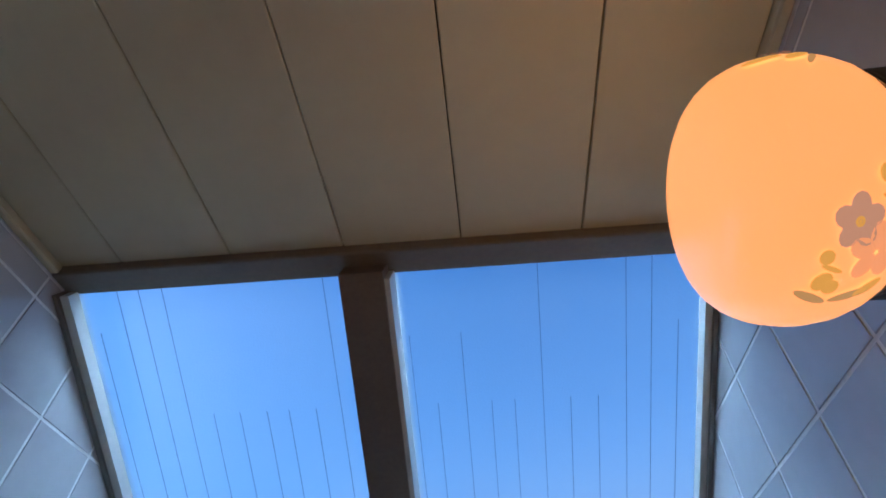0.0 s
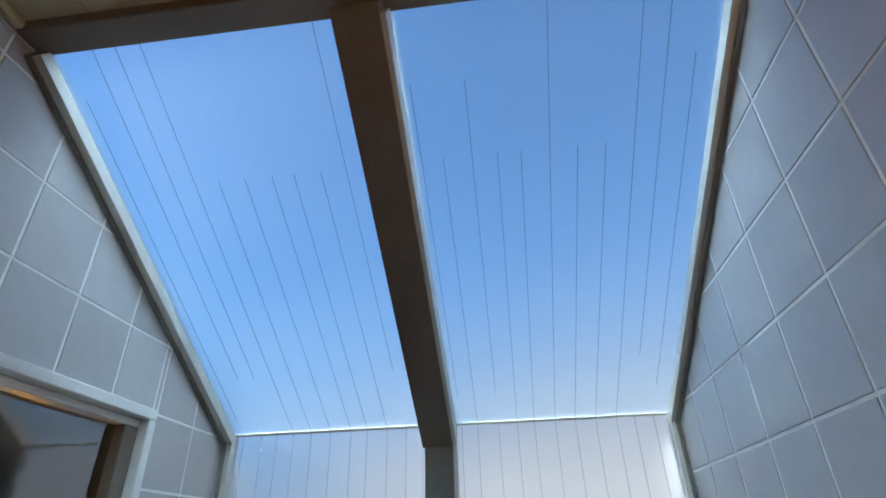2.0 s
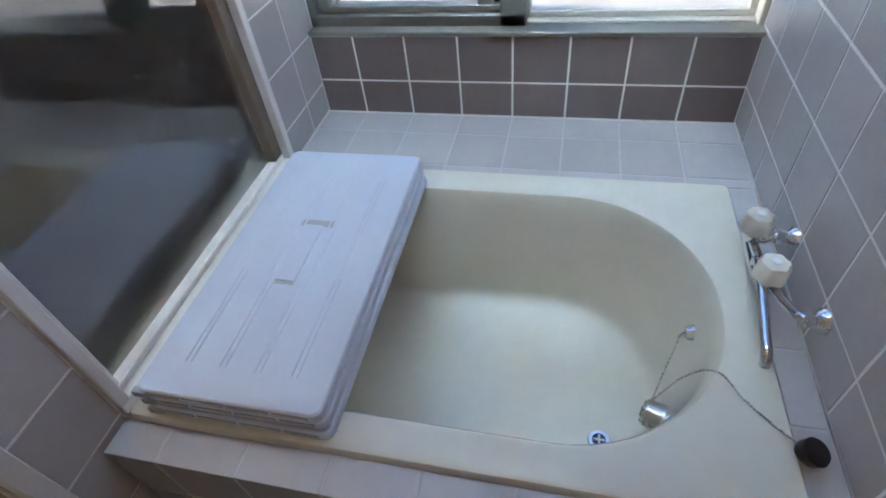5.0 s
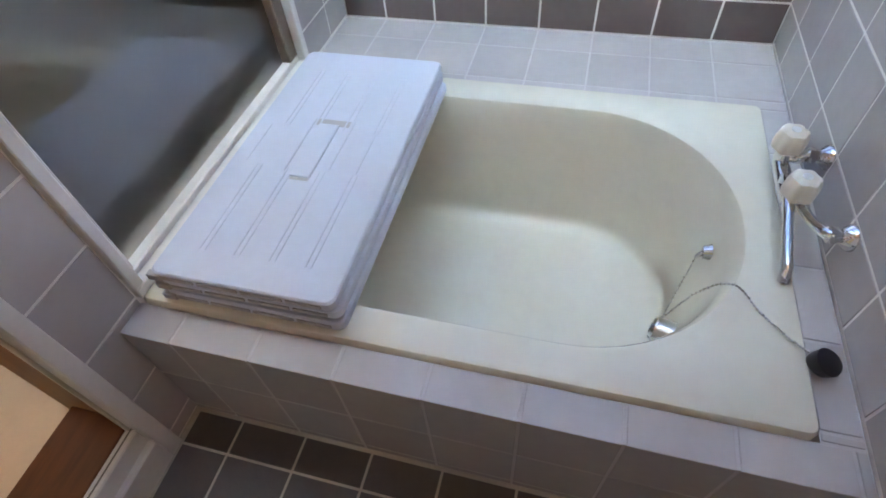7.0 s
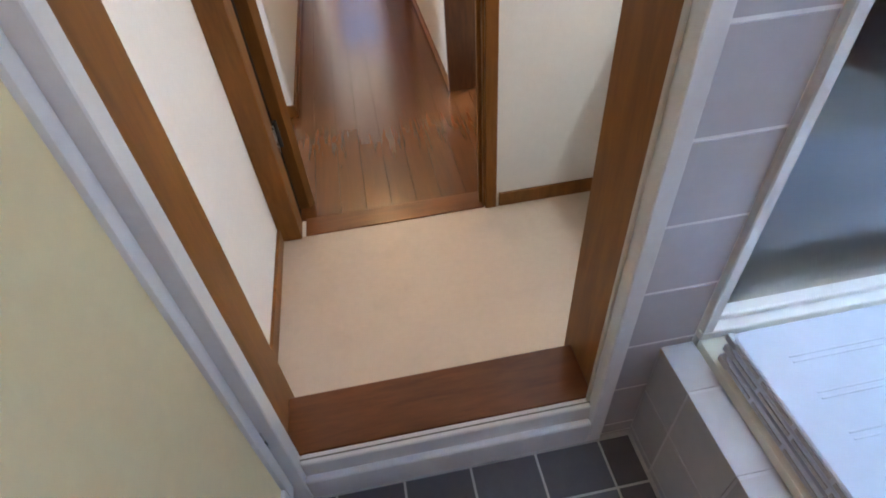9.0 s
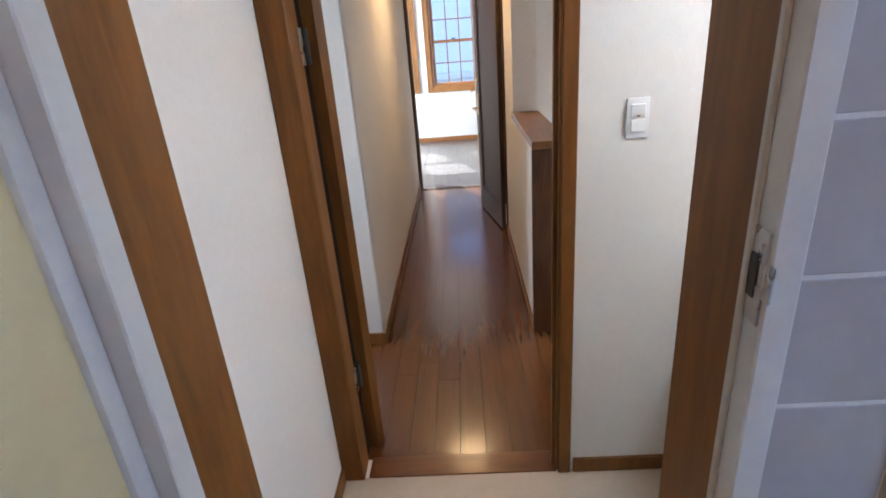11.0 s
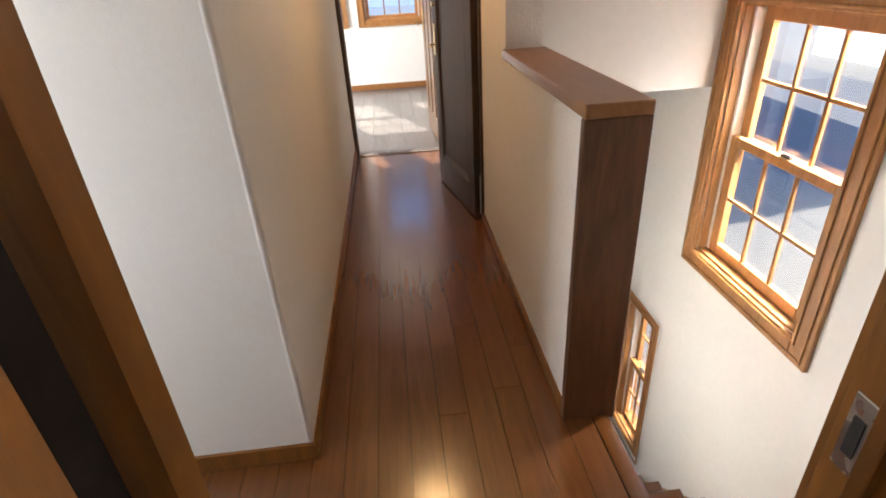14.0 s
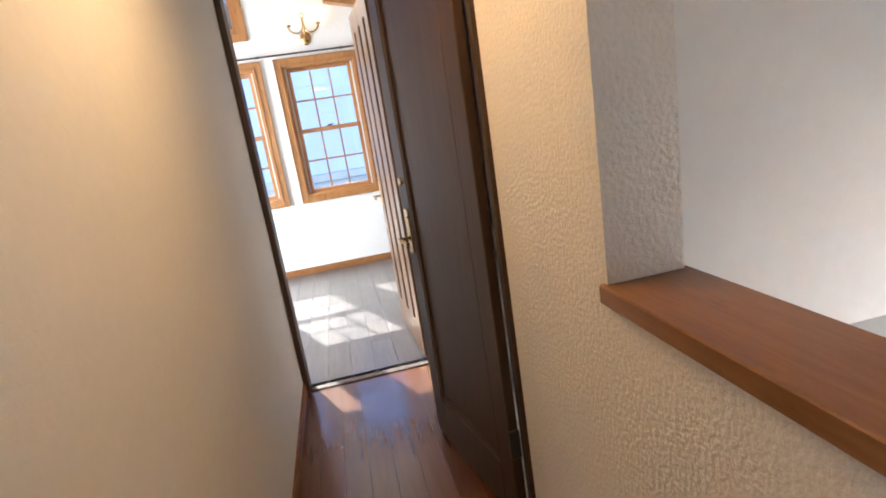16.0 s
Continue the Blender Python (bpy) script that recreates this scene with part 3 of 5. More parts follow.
# sill of the low wall
part("sill_trim", one_box(BX0, BX1, BY1 - 0.008, 2.50, 0.6645, 0.682, 0.003), M_ALU, win, "bronze sill trim")

# ---- partition window ----
pw = empty("window_2", BX0, 1.54, 0.36, "fixed partition window with figured glass in a white frame", "window", kind="structure")
y0, y1, z0, z1 = PF
for a, b, c, d in ((y0, y1, z0, z0 + 0.03), (y0, y1, z1 - 0.03, z1), (y0, y0 + 0.03, z0 + 0.03, z1 - 0.03), (y1 - 0.03, y1, z0 + 0.03, z1 - 0.03)):
    part("frame", one_box(-0.79, BX0 + 0.016, a, b, c, d, 0.003), M_WHITE_FRAME, pw)
for a, b, c, d in ((y0 + 0.03, y1 - 0.03, z0 + 0.03, z0 + 0.052), (y0 + 0.03, y1 - 0.03, z1 - 0.052, z1 - 0.03), (y0 + 0.03, y0 + 0.05, z0 + 0.052, z1 - 0.052), (y1 - 0.085, y1 - 0.03, z0 + 0.052, z1 - 0.052)):
    part("bead", one_box(-0.73, BX0 - 0.012, a, b, c, d, 0.003), M_ALU_DARK if a > 1.9 else M_WHITE_FRAME, pw)
p = part("pane", one_box(-0.700, -0.694, y0 + 0.035, y1 - 0.035, z0 + 0.035, z1 - 0.035), M_FROST_DARK, pw, "dark figured glass pane with a glossy face", smooth=False)
p.visible_shadow = False

# ---- bathtub ----
tub = empty("bathtub", 0.1, 1.54, BZ, "cream enamel bathtub set in a tiled deck", "bathtub")
TX0, TX1, TY0, TY1 = -0.648, 0.838, 1.03, 2.052
N = 14
RIM = 0.362
rings = []
rings.append(rounded_rect(TX0, TX1, TY0, TY1, 0.20, (0.02,) * 4, N))
rings.append(rounded_rect(TX0, TX1, TY0, TY1, RIM - 0.012, (0.02,) * 4, N))
rings.append(rounded_rect(TX0 + 0.004, TX1 - 0.004, TY0 + 0.004, TY1 - 0.004, RIM - 0.003, (0.02,) * 4, N))
rings.append(rounded_rect(TX0 + 0.014, TX1 - 0.014, TY0 + 0.014, TY1 - 0.014, RIM, (0.02,) * 4, N))
IN = (-0.53, 0.748, 1.122, 1.948)
RAD = (0.40, 0.22, 0.22, 0.40)


def inner(inset, z, shrink=0.0):
    return rounded_rect(IN[0] + inset * 1.15 + shrink, IN[1] - inset, IN[2] + inset * 0.9, IN[3] - inset * 0.9, z, [max(r - inset * 0.9, 0.05) for r in RAD], N)


rings += [inner(-0.012, RIM), inner(0.0, RIM - 0.004), inner(0.010, RIM - 0.018), inner(0.022, RIM - 0.06), inner(0.05, 0.16), inner(0.075, 0.02), inner(0.083, -0.035), inner(0.092, -0.058), inner(0.108, -0.071), inner(0.135, -0.076), inner(0.26, -0.079)]
part("shell", loft(bmesh.new(), rings, close_last=True), M_TUB, tub)
# drain
dr = part("drain_ring", tube(bmesh.new(), [(0.50, 1.36, -0.079), (0.50, 1.36, -0.073)], [0.034, 0.030], 24), M_CHROME, tub, "chrome drain ring")
part("drain_hole", tube(bmesh.new(), [(0.50, 1.36, -0.074), (0.50, 1.36, -0.0715)], 0.020, 20), M_BLACK, dr)
part("drain_cross", box(one_box(0.482, 0.518, 1.357, 1.363, -0.0722, -0.0695), 0.497, 0.503, 1.342, 1.378, -0.0722, -0.0695), M_STEEL, dr)
ov = part("circulation_port", tube(bmesh.new(), [(0.675, 1.385, 0.045), (0.610, 1.405, 0.045)], [0.040, 0.038], 24), M_STEEL, tub, "round steel water inlet")
part("port_face", tube(bmesh.new(), [(0.611, 1.405, 0.045), (0.602, 1.408, 0.045)], [0.038, 0.031], 24), M_CHROME, ov)
part("port_slots", tube(bmesh.new(), [(0.603, 1.408, 0.045), (0.600, 1.409, 0.045)], 0.015, 16), M_BLACK, ov)
ck = part("chain_anchor", tube(bmesh.new(), [(0.715, 1.56, 0.225), (0.694, 1.56, 0.222)], [0.024, 0.018], 16), M_CHROME, tub, "chrome chain anchor")
part("anchor_ring", tube(bmesh.new(), [(0.694, 1.56, 0.222), (0.680, 1.553, 0.205)], 0.006, 8), M_CHROME, ck)
# plug and ball chain
plug = empty("bath_plug", 0.852, 1.185, RIM, "black rubber bath plug on a ball chain", "plug")
bm = tube(bmesh.new(), [(0.850, 1.180, RIM + 0.002), (0.851, 1.180, RIM + 0.006), (0.860, 1.176, RIM + 0.026), (0.861, 1.1755, RIM + 0.029)], [0.024, 0.0265, 0.029, 0.026], 28)
part("stopper", bm, M_RUBBER, plug)
chain_pts = smooth_path([(0.680, 1.553, 0.205), (0.655, 1.50, 0.10), (0.63, 1.445, 0.01), (0.625, 1.42, 0.09), (0.66, 1.39, 0.26), (0.705, 1.35, RIM + 0.004), (0.755, 1.285, RIM + 0.004), (0.80, 1.235, RIM + 0.004), (0.835, 1.195, RIM + 0.016)], 9)
bm = bmesh.new()
for q in chain_pts:
    m4 = Matrix.Translation(q)
    bmesh.ops.create_icosphere(bm, subdivisions=1, radius=0.0034, matrix=m4)
tube(bm, chain_pts, 0.0012, 5)
part("ball_chain", bm, M_STEEL, plug, "steel ball chain")

# ---- lids ----


def bath_cover(x, y, z, turn, name="bath_cover"):
    """A ribbed folding-free bath cover board with a recessed grip; origin at its middle, underside."""
    ob = empty(name, 0, 0, 0, "pale blue-white plastic bath cover board stacked on the tub", "bath cover", "stacked bath covers")
    w, l, t = 0.455, 0.935, 0.030
    out = [rounded_rect(-w / 2 + e, w / 2 - e, -l / 2 + e, l / 2 - e, h, (0.022,) * 4, 5) for e, h in ((0.003, 0.0), (0.0, 0.004), (0.0, t - 0.004), (0.004, t))]
    part("board", loft(bmesh.new(), out, True, True), M_LID, ob)
    for a, b in ((-0.385, -0.085), (0.085, 0.36)):
        for xx in (-0.135, -0.045, 0.045, 0.135):
            for e in (-0.007, 0.007):
                part("rib", one_box(xx + e - 0.0022, xx + e + 0.0022, a, b, t - 0.001, t + 0.0024, 0.001), M_LID, ob)
    for xx in (-0.18, 0.135):
        part("rib", one_box(xx - 0.0022, xx + 0.0022, -0.08, 0.08, t - 0.001, t + 0.0022, 0.001), M_LID, ob)
    g = part("grip", one_box(-0.062, -0.056, -0.10, 0.128, t - 0.001, t + 0.004, 0.0015), M_LID, ob, "moulded grip frame")
    part("grip_side", one_box(0.056, 0.062, -0.075, 0.128, t - 0.001, t + 0.004, 0.0015), M_LID, g)
    # no real hollow here: the recess's shade is put into a grey strip
    part("grip_recess_shade", one_box(-0.060, 0.060, 0.100, 0.126, t - 0.001, t + 0.0008), M_LID_EDGE, g, "flat grey strip standing in for shade in the finger recess")
    part("grip_tongue", one_box(-0.034, 0.022, -0.115, 0.100, t - 0.001, t + 0.007, 0.002, 2), M_LID, g)
    part("grip_lip", one_box(-0.032, 0.020, -0.124, -0.115, t - 0.001, t + 0.0015), M_LID_EDGE, g)
    for a, b in ((-w / 2 + 0.02, -0.115), (-0.105, -0.005), (0.005, 0.105), (0.115, w / 2 - 0.03)):
        part("edge_strip", one_box(a, b, -l / 2 - 0.003, -l / 2 + 0.004, 0.010, 0.020), M_LID_EDGE, ob, "grey groove in the edge")
    part("edge_clip", one_box(-w / 2 - 0.006, -w / 2 + 0.03, -l / 2 - 0.006, -l / 2 + 0.012, 0.004, 0.024, 0.002), M_LID_EDGE, ob)
    ob.matrix_world = pose(x, y, z, 0, 0, turn)
    return ob


lid = bath_cover(-0.342, 1.513, RIM + 0.001, 0.0)
copy_thing(lid, pose(-0.350, 1.520, RIM + 0.034, 0, 0, 0.5))
copy_thing(lid, pose(-0.354, 1.518, RIM + 0.067, 0, 0, 0.2))

# ---- tap ----
tap = empty("wall_tap", BX1, 1.6, 0.45, "two-handle chrome bath tap with ivory knobs on the wall", "tap")
for y, knob_y in ((1.722, 1.755), (1.457, 1.585)):
    part("wall_flange", tube(bmesh.new(), [(BX1 + 0.002, y, 0.452), (BX1 - 0.008, y, 0.452), (BX1 - 0.02, y, 0.452)], [0.031, 0.029, 0.017], 20), M_CHROME, tap, "chrome wall flange")
    pts = smooth_path([(BX1 - 0.01, y, 0.452), (BX1 - 0.045, y, 0.455), (BX1 - 0.055, (y + knob_y) / 2, 0.425), (BX1 - 0.075, knob_y, 0.420)], 6)
    part("union_pipe", tube(bmesh.new(), pts, 0.013, 12), M_CHROME, tap)
    part("union_nut", tube(bmesh.new(), [(BX1 - 0.028, y, 0.453), (BX1 - 0.046, y, 0.454)], 0.019, 6), M_CHROME, tap)
    vb = part("valve_body", tube(bmesh.new(), [(0.838, knob_y, 0.395), (0.838, knob_y, 0.418), (0.836, knob_y, 0.447)], [0.017, 0.022, 0.017], 16), M_CHROME, tap)
    rk = []
    for z, r in ((0.440, 0.030), (0.446, 0.036), (0.462, 0.038), (0.482, 0.036), (0.496, 0.030), (0.500, 0.020)):
        rk.append([(0.836 + (r * (1 + 0.07 * math.cos(6 * a))) * math.cos(a), knob_y + r * (1 + 0.07 * math.cos(6 * a)) * math.sin(a), z) for a in [2 * math.pi * k / 36 for k in range(36)]])
    kb = part("knob", loft(bmesh.new(), rk, True, True), M_KNOB, tap, "ivory fluted knob")
    part("knob_mark", tube(bmesh.new(), [(0.836, knob_y, 0.4995), (0.836, knob_y, 0.502)], 0.011, 16), M_SWITCH, kb)
part("mixing_body", tube(bmesh.new(), [(0.838, 1.60, 0.40), (0.838, 1.67, 0.398), (0.838, 1.75, 0.40)], [0.018, 0.021, 0.018], 14), M_CHROME, tap)
part("spout", tube(bmesh.new(), smooth_path([(0.832, 1.665, 0.405), (0.828, 1.655, 0.428), (0.822, 1.60, 0.438), (0.816, 1.52, 0.425), (0.812, 1.44, 0.405), (0.811, 1.395, 0.392), (0.811, 1.380, 0.365)], 7), [0.013] * 6 + [0.0125] * 37, 14), M_CHROME, tap, "swivelling chrome spout")

# ---- wall lamp ----
lamp = empty("wall_lamp", BX1, 0.797, 2.258, "lit opal glass wall lamp painted with flowers", "lamp")
LC = Vector((0.681, 0.793, 2.263))
rg = []
for k in range(1, 22):
    a = math.pi * k / 22
    xx = -math.cos(a)
    r = 0.128 * (max(math.sin(a), 0.0) ** 0.40)
    xo = LC.x + xx * 0.073
    if xx > 0.80:
        continue
    rg.append([(xo, LC.y + r * math.cos(2 * math.pi * j / 40), LC.z + r * math.sin(2 * math.pi * j / 40)) for j in range(40)])
shade = part("shade", loft(bmesh.new(), rg, True, False), M_LAMP, lamp, "opal glass shade lit from inside")
shade.visible_shadow = False
part("shade_rim", tube(bmesh.new(), [(LC.x + 0.057, LC.y, LC.z), (LC.x + 0.064, LC.y, LC.z)], [0.105, 0.109], 40), M_LAMP_BASE, lamp)
part("base", tube(bmesh.new(), [(LC.x + 0.059, LC.y, LC.z), (BX1 + 0.002, LC.y, LC.z)], [0.108, 0.112], 40), M_LAMP_BASE, lamp, "round dark bronze wall base")


def on_globe(u, v, lift=0.0015):
    """A place on the glass: u is the turn round the lamp's axis from straight down, v runs from tip (0) to rim (1)."""
    a = math.pi * (0.02 + 0.76 * v)
    r = 0.128 * math.sin(a) ** 0.40 + lift
    return Vector((LC.x - math.cos(a) * 0.073 - lift * math.cos(a), LC.y - r * math.sin(u), LC.z - r * math.cos(u)))


def decal(name, u, v, ru, rv, turn, mat, n=12, lobes=0):
    bm = bmesh.new()
    c, s = math.cos(turn), math.sin(turn)
    ring = []
    for k in range(n):
        a = 2 * math.pi * k / n
        m = 1 + (0.18 * math.cos(lobes * a) if lobes else 0)
        p, q = ru * math.cos(a) * m, rv * math.sin(a) * m
        ring.append(bm.verts.new(on_globe(u + (p * c - q * s) / 0.15, v + (p * s + q * c) / 0.26)))
    mid = bm.verts.new(on_globe(u, v))
    for k in range(n):
        bm.faces.new((ring[k], ring[(k + 1) % n], mid))
    d = part(name, bm, mat, lamp)
    d.visible_shadow = False
    return d


M_PETAL_PLUM = glowing("plum_painted_glass", (0.56, 0.23, 0.12), 0.66, (0.3, 0.18, 0.15))
M_PETAL_PINK = glowing("pink_painted_glass", (1.0, 0.32, 0.11), 0.62, (0.6, 0.25, 0.18))
M_LEAF_GOLD = glowing("gold_painted_glass", (0.80, 0.32, 0.05), 0.62, (0.4, 0.22, 0.06))
M_LEAF_GREY = glowing("olive_painted_glass", (0.62, 0.27, 0.08), 0.55, (0.25, 0.18, 0.08))
FU, FV = 0.50, 0.62
for k in range(5):
    a = 2 * math.pi * k / 5
    decal("petal", FU + 0.014 * math.cos(a) / 0.15, FV + 0.014 * math.sin(a) / 0.26, 0.0125, 0.0105, a, M_PETAL_PLUM)
    decal("petal", FU - 0.20 + 0.016 * math.cos(a) / 0.15, FV + 0.09 + 0.016 * math.sin(a) / 0.26, 0.014, 0.010, a, M_PETAL_PINK)
decal("flower_heart", FU, FV, 0.005, 0.005, 0, M_LEAF_GOLD)
for du, dv, w, h, tn, mt in ((0.22, -0.10, 0.008, 0.008, 0, M_LEAF_GOLD), (0.30, -0.07, 0.003, 0.012, 0.3, M_LEAF_GOLD), (0.40, -0.09, 0.012, 0.010, 0.6, M_LEAF_GOLD), (0.44, -0.05, 0.009, 0.009, 0.2, M_LEAF_GOLD), (0.54, -0.11, 0.006, 0.020, 0.3, M_LEAF_GREY), (0.52, 0.05, 0.006, 0.022, -0.3, M_LEAF_GREY), (0.47, 0.12, 0.007, 0.016, -0.6, M_LEAF_GOLD), (-0.27, 0.11, 0.009, 0.009, 0, M_LEAF_GOLD), (-0.13, 0.13, 0.003, 0.012, 0.2, M_LEAF_GOLD), (-0.12, 0.20, 0.008, 0.009, 0, M_LEAF_GOLD)):
    decal("leaf", FU - du, FV + dv, w, h, tn, mt)
for du, dv, w, h, tn, mt in ((-1.40, -0.14, 0.009, 0.024, 0.2, M_LEAF_GOLD), (-1.32, 0.0, 0.008, 0.020, -0.5, M_LEAF_GOLD), (-1.22, 0.03, 0.004, 0.018, -0.9, M_LEAF_GREY), (-1.55, -0.02, 0.008, 0.020, 0.1, M_PETAL_PINK)):
    decal("leaf", FU - du, FV + dv, w, h, tn, mt)

# ---- bathroom door and its lining ----
fr = empty("door_frame_bath", -0.70, 0.39, BZ, "white bathroom door frame with red-brown wooden lining", "door frame", kind="structure")
part("jamb", one_box(-0.692, -0.638, -0.075, -0.03, BZ, 2.03, 0.003), M_WHITE_FRAME, fr)
part("jamb", one_box(-0.692, -0.638, 0.800, 0.842, BZ, 2.03, 0.003), M_WHITE_FRAME, fr)
part("door_stop", one_box(-0.690, -0.678, 0.792, 0.80, 0.08, 1.99, 0.002), M_ALU_PALE, fr)
part("head", one_box(-0.692, -0.638, -0.03, 0.80, 1.985, 2.03, 0.003), M_WHITE_FRAME, fr)
part("threshold", one_box(-0.692, -0.660, -0.03, 0.80, BZ - 0.002, 0.082, 0.004), M_WHITE_FRAME, fr, "white threshold")
part("threshold", one_box(-0.660, -0.638, -0.03, 0.80, BZ - 0.002, 0.02, 0.004), M_WHITE_FRAME, fr)
part("threshold_groove", one_box(-0.678, -0.674, -0.03, 0.80, 0.080, 0.0835), M_ALU, fr)
part("lining", one_box(-0.925, -0.692, -0.095, -0.066, 0.0, 2.03, 0.003), M_WOOD_DARK, fr, "red-brown wooden lining")
part("lining", one_box(-0.925, -0.692, 0.818, 0.852, 0.0, 2.03, 0.003), M_WOOD_DARK, fr, "red-brown wooden lining")
part("lining_sill", one_box(-0.880, -0.692, -0.066, 0.818, -0.09, 0.082, 0.004), M_WOOD_SILL, fr, "red-brown wooden sill board")
part("lining_head", one_box(-0.925, -0.692, -0.066, 0.818, 1.99, 2.03, 0.003), M_WOOD_DARK, fr)
sp = part("strike_plate", one_box(-0.690, -0.645, 0.797, 0.8015, 1.30, 1.43, 0.001), M_STEEL, fr, "steel strike plate")
part("strike_hole", one_box(-0.676, -0.660, 0.795, 0.7975, 1.335, 1.395), M_BLACK, sp)
part("strike_lip", one_box(-0.645, -0.628, 0.797, 0.8015, 1.34, 1.39, 0.001), M_STEEL, sp)

bd = empty("bathroom_door", -0.64, -0.075, BZ, "open white-framed bathroom door with a yellowed panel", "door")
DA, DB, DT = -0.636, 0.095, -0.062
part("stile", one_box(DA, DA + 0.038, DT - 0.034, DT, 0.015, 1.97, 0.006, 2), M_WHITE_FRAME, bd)
part("stile", one_box(DB - 0.075, DB, DT - 0.034, DT, 0.015, 1.97, 0.006, 2), M_WHITE_FRAME, bd)
part("rail", one_box(DA + 0.038, DB - 0.075, DT - 0.034, DT, 0.015, 0.10, 0.006, 2), M_WHITE_FRAME, bd)
part("rail", one_box(DA + 0.038, DB - 0.075, DT - 0.034, DT, 1.88, 1.97, 0.006, 2), M_WHITE_FRAME, bd)
part("panel", one_box(DA + 0.03, DB - 0.07, DT - 0.022, DT - 0.012, 0.095, 1.885), M_YELLOW, bd, "yellowed translucent panel")
for z in (0.25, 1.7):
    part("hinge", tube(bmesh.new(), [(DA - 0.004, DT - 0.004, z), (DA - 0.004, DT - 0.004, z + 0.08)], 0.007, 10), M_STEEL, bd)

# ---- washroom ----
WX0, WX1, WY0, WY1 = -1.70, -0.91, -0.14, 2.12
HC = 2.42
wall("wall_wash_east", "x", WX1, 0.11, WY0 - 0.1, WY1 + 0.1, -0.1, HC, [(-0.095, 0.852, 0.0, 2.03), (PF[0], PF[1] - 0.02, PF[2], PF[3])], M_PAPER, "white embossed papered washroom wall")
wall("wall_wash_south", "y", WY0, -0.1, WX0 - 0.1, WX1, -0.1, HC, [], M_PAPER, "white embossed papered washroom wall")
wall("wall_wash_north", "y", WY1, 0.1, WX0, WX1, -0.1, HC, [], M_PAPER, "white embossed papered washroom wall behind the basin")
wall("wall_wash_corner", "x", WX0, -0.1, 1.99, WY1 + 0.1, -0.1, HC, [], M_PAPER, "white papered washroom corner wall")
wall("wall_wash_west", "x", WX0, -0.1, WY0, 1.985, -0.1, HC, [(-0.078, 0.765, 0.0, 2.0)], M_PAPER, "white embossed papered wall beside the washroom door")
tagged(part("floor_washroom", one_box(WX0 - 0.001, -0.80, WY0, WY1, -0.12, 0.0), M_VINYL, smooth=False), "worn beige vinyl washroom floor", "floor", kind="structure")
tagged(part("ceiling_washroom", one_box(WX0 - 0.1, -0.80, WY0 - 0.1, WY1 + 0.1, HC, HC + 0.06), M_PLASTER, smooth=False), "white washroom ceiling", "ceiling", kind="structure")
for a in ((WX0, WX0 + 0.012, 0.80, 1.42, 0.0, 0.068), (WX0, WX1 - 0.02, WY0, WY0 + 0.012, 0.0, 0.068)):
    tagged(part("baseboard", one_box(*a, 0.002), M_WOOD_DARK, smooth=False), "dark brown wooden baseboard", "baseboard", kind="structure")

# washroom doorway: casing both sides, lining, open leaf folded back
wf = empty("door_frame_wash", -1.75, 0.34, 0.0, "dark brown wooden washroom door frame", "door frame", kind="structure")
for x0, x1 in ((WX0 - 0.002, WX0 + 0.014), (WX0 - 0.114, WX0 - 0.098)):
    if x1 > WX0:
        part("casing", one_box(x0, x1, -0.140, -0.052, 0.0, 2.05, 0.003), M_WOOD_DARK, wf)
    part("casing", one_box(x0, x1, 0.740, 0.788, 0.0, 2.05, 0.003), M_WOOD_DARK, wf)
    part("casing", one_box(x0, x1, -0.045, 0.740, 1.985, 2.05, 0.003), M_WOOD_DARK, wf)
part("lining", one_box(WX0 - 0.098, WX0 - 0.002, -0.078, -0.052, 0.0, 2.0, 0.002), M_WOOD_DARK, wf)
part("lining", one_box(WX0 - 0.098, WX0 - 0.002, 0.735, 0.765, 0.0, 2.0, 0.002), M_WOOD_DARK, wf)
part("lining", one_box(WX0 - 0.098, WX0 - 0.002, -0.035, 0.735, 1.975, 2.0, 0.002), M_WOOD_DARK, wf)
part("door_stop", one_box(WX0 - 0.05, WX0 - 0.03, 0.720, 0.735, 0.0, 1.975, 0.002), M_WOOD_DARK, wf)
part("sill", one_box(WX0 - 0.11, WX0 + 0.002, -0.035, 0.735, -0.02, 0.006, 0.002), M_WOOD_SILL, wf, "dark wooden door sill")
sp = part("strike_plate", one_box(WX0 - 0.085, WX0 - 0.052, 0.7325, 0.7355, 0.97, 1.07, 0.001), M_STEEL, wf, "pale metal strike plate")
part("strike_hole", one_box(WX0 - 0.076, WX0 - 0.062, 0.730, 0.7328, 0.995, 1.045), M_BLACK, sp)
leaf = empty("washroom_door", -1.88, -0.05, 0.0, "brown wooden washroom door folded back against the hall wall", "door")
part("leaf", slab(bmesh.new(), [(-1.880, -0.018), (-1.902, 0.006), (-1.940, -0.020), (-2.02, -0.70), (-1.985, -0.71)], "z", 0.008, 1.97), M_WOOD_DARK, leaf, smooth=False)
# dark block put in for the shade between lining and leaf
part("edge_shadow", one_box(-1.862, -1.802, -0.20, -0.056, 0.01, 1.97), M_GAP_SHADE, leaf, smooth=False)
for z in (0.36, 1.62):
    hg = part("hinge", tube(bmesh.new(), [(-1.842, -0.048, z), (-1.842, -0.048, z + 0.11)], 0.010, 10), M_BLACK, leaf, "dark hinge barrel")
    part("hinge_plate", one_box(-1.812, -1.782, -0.054, -0.048, z, z + 0.11, 0.001), M_STEEL, hg)

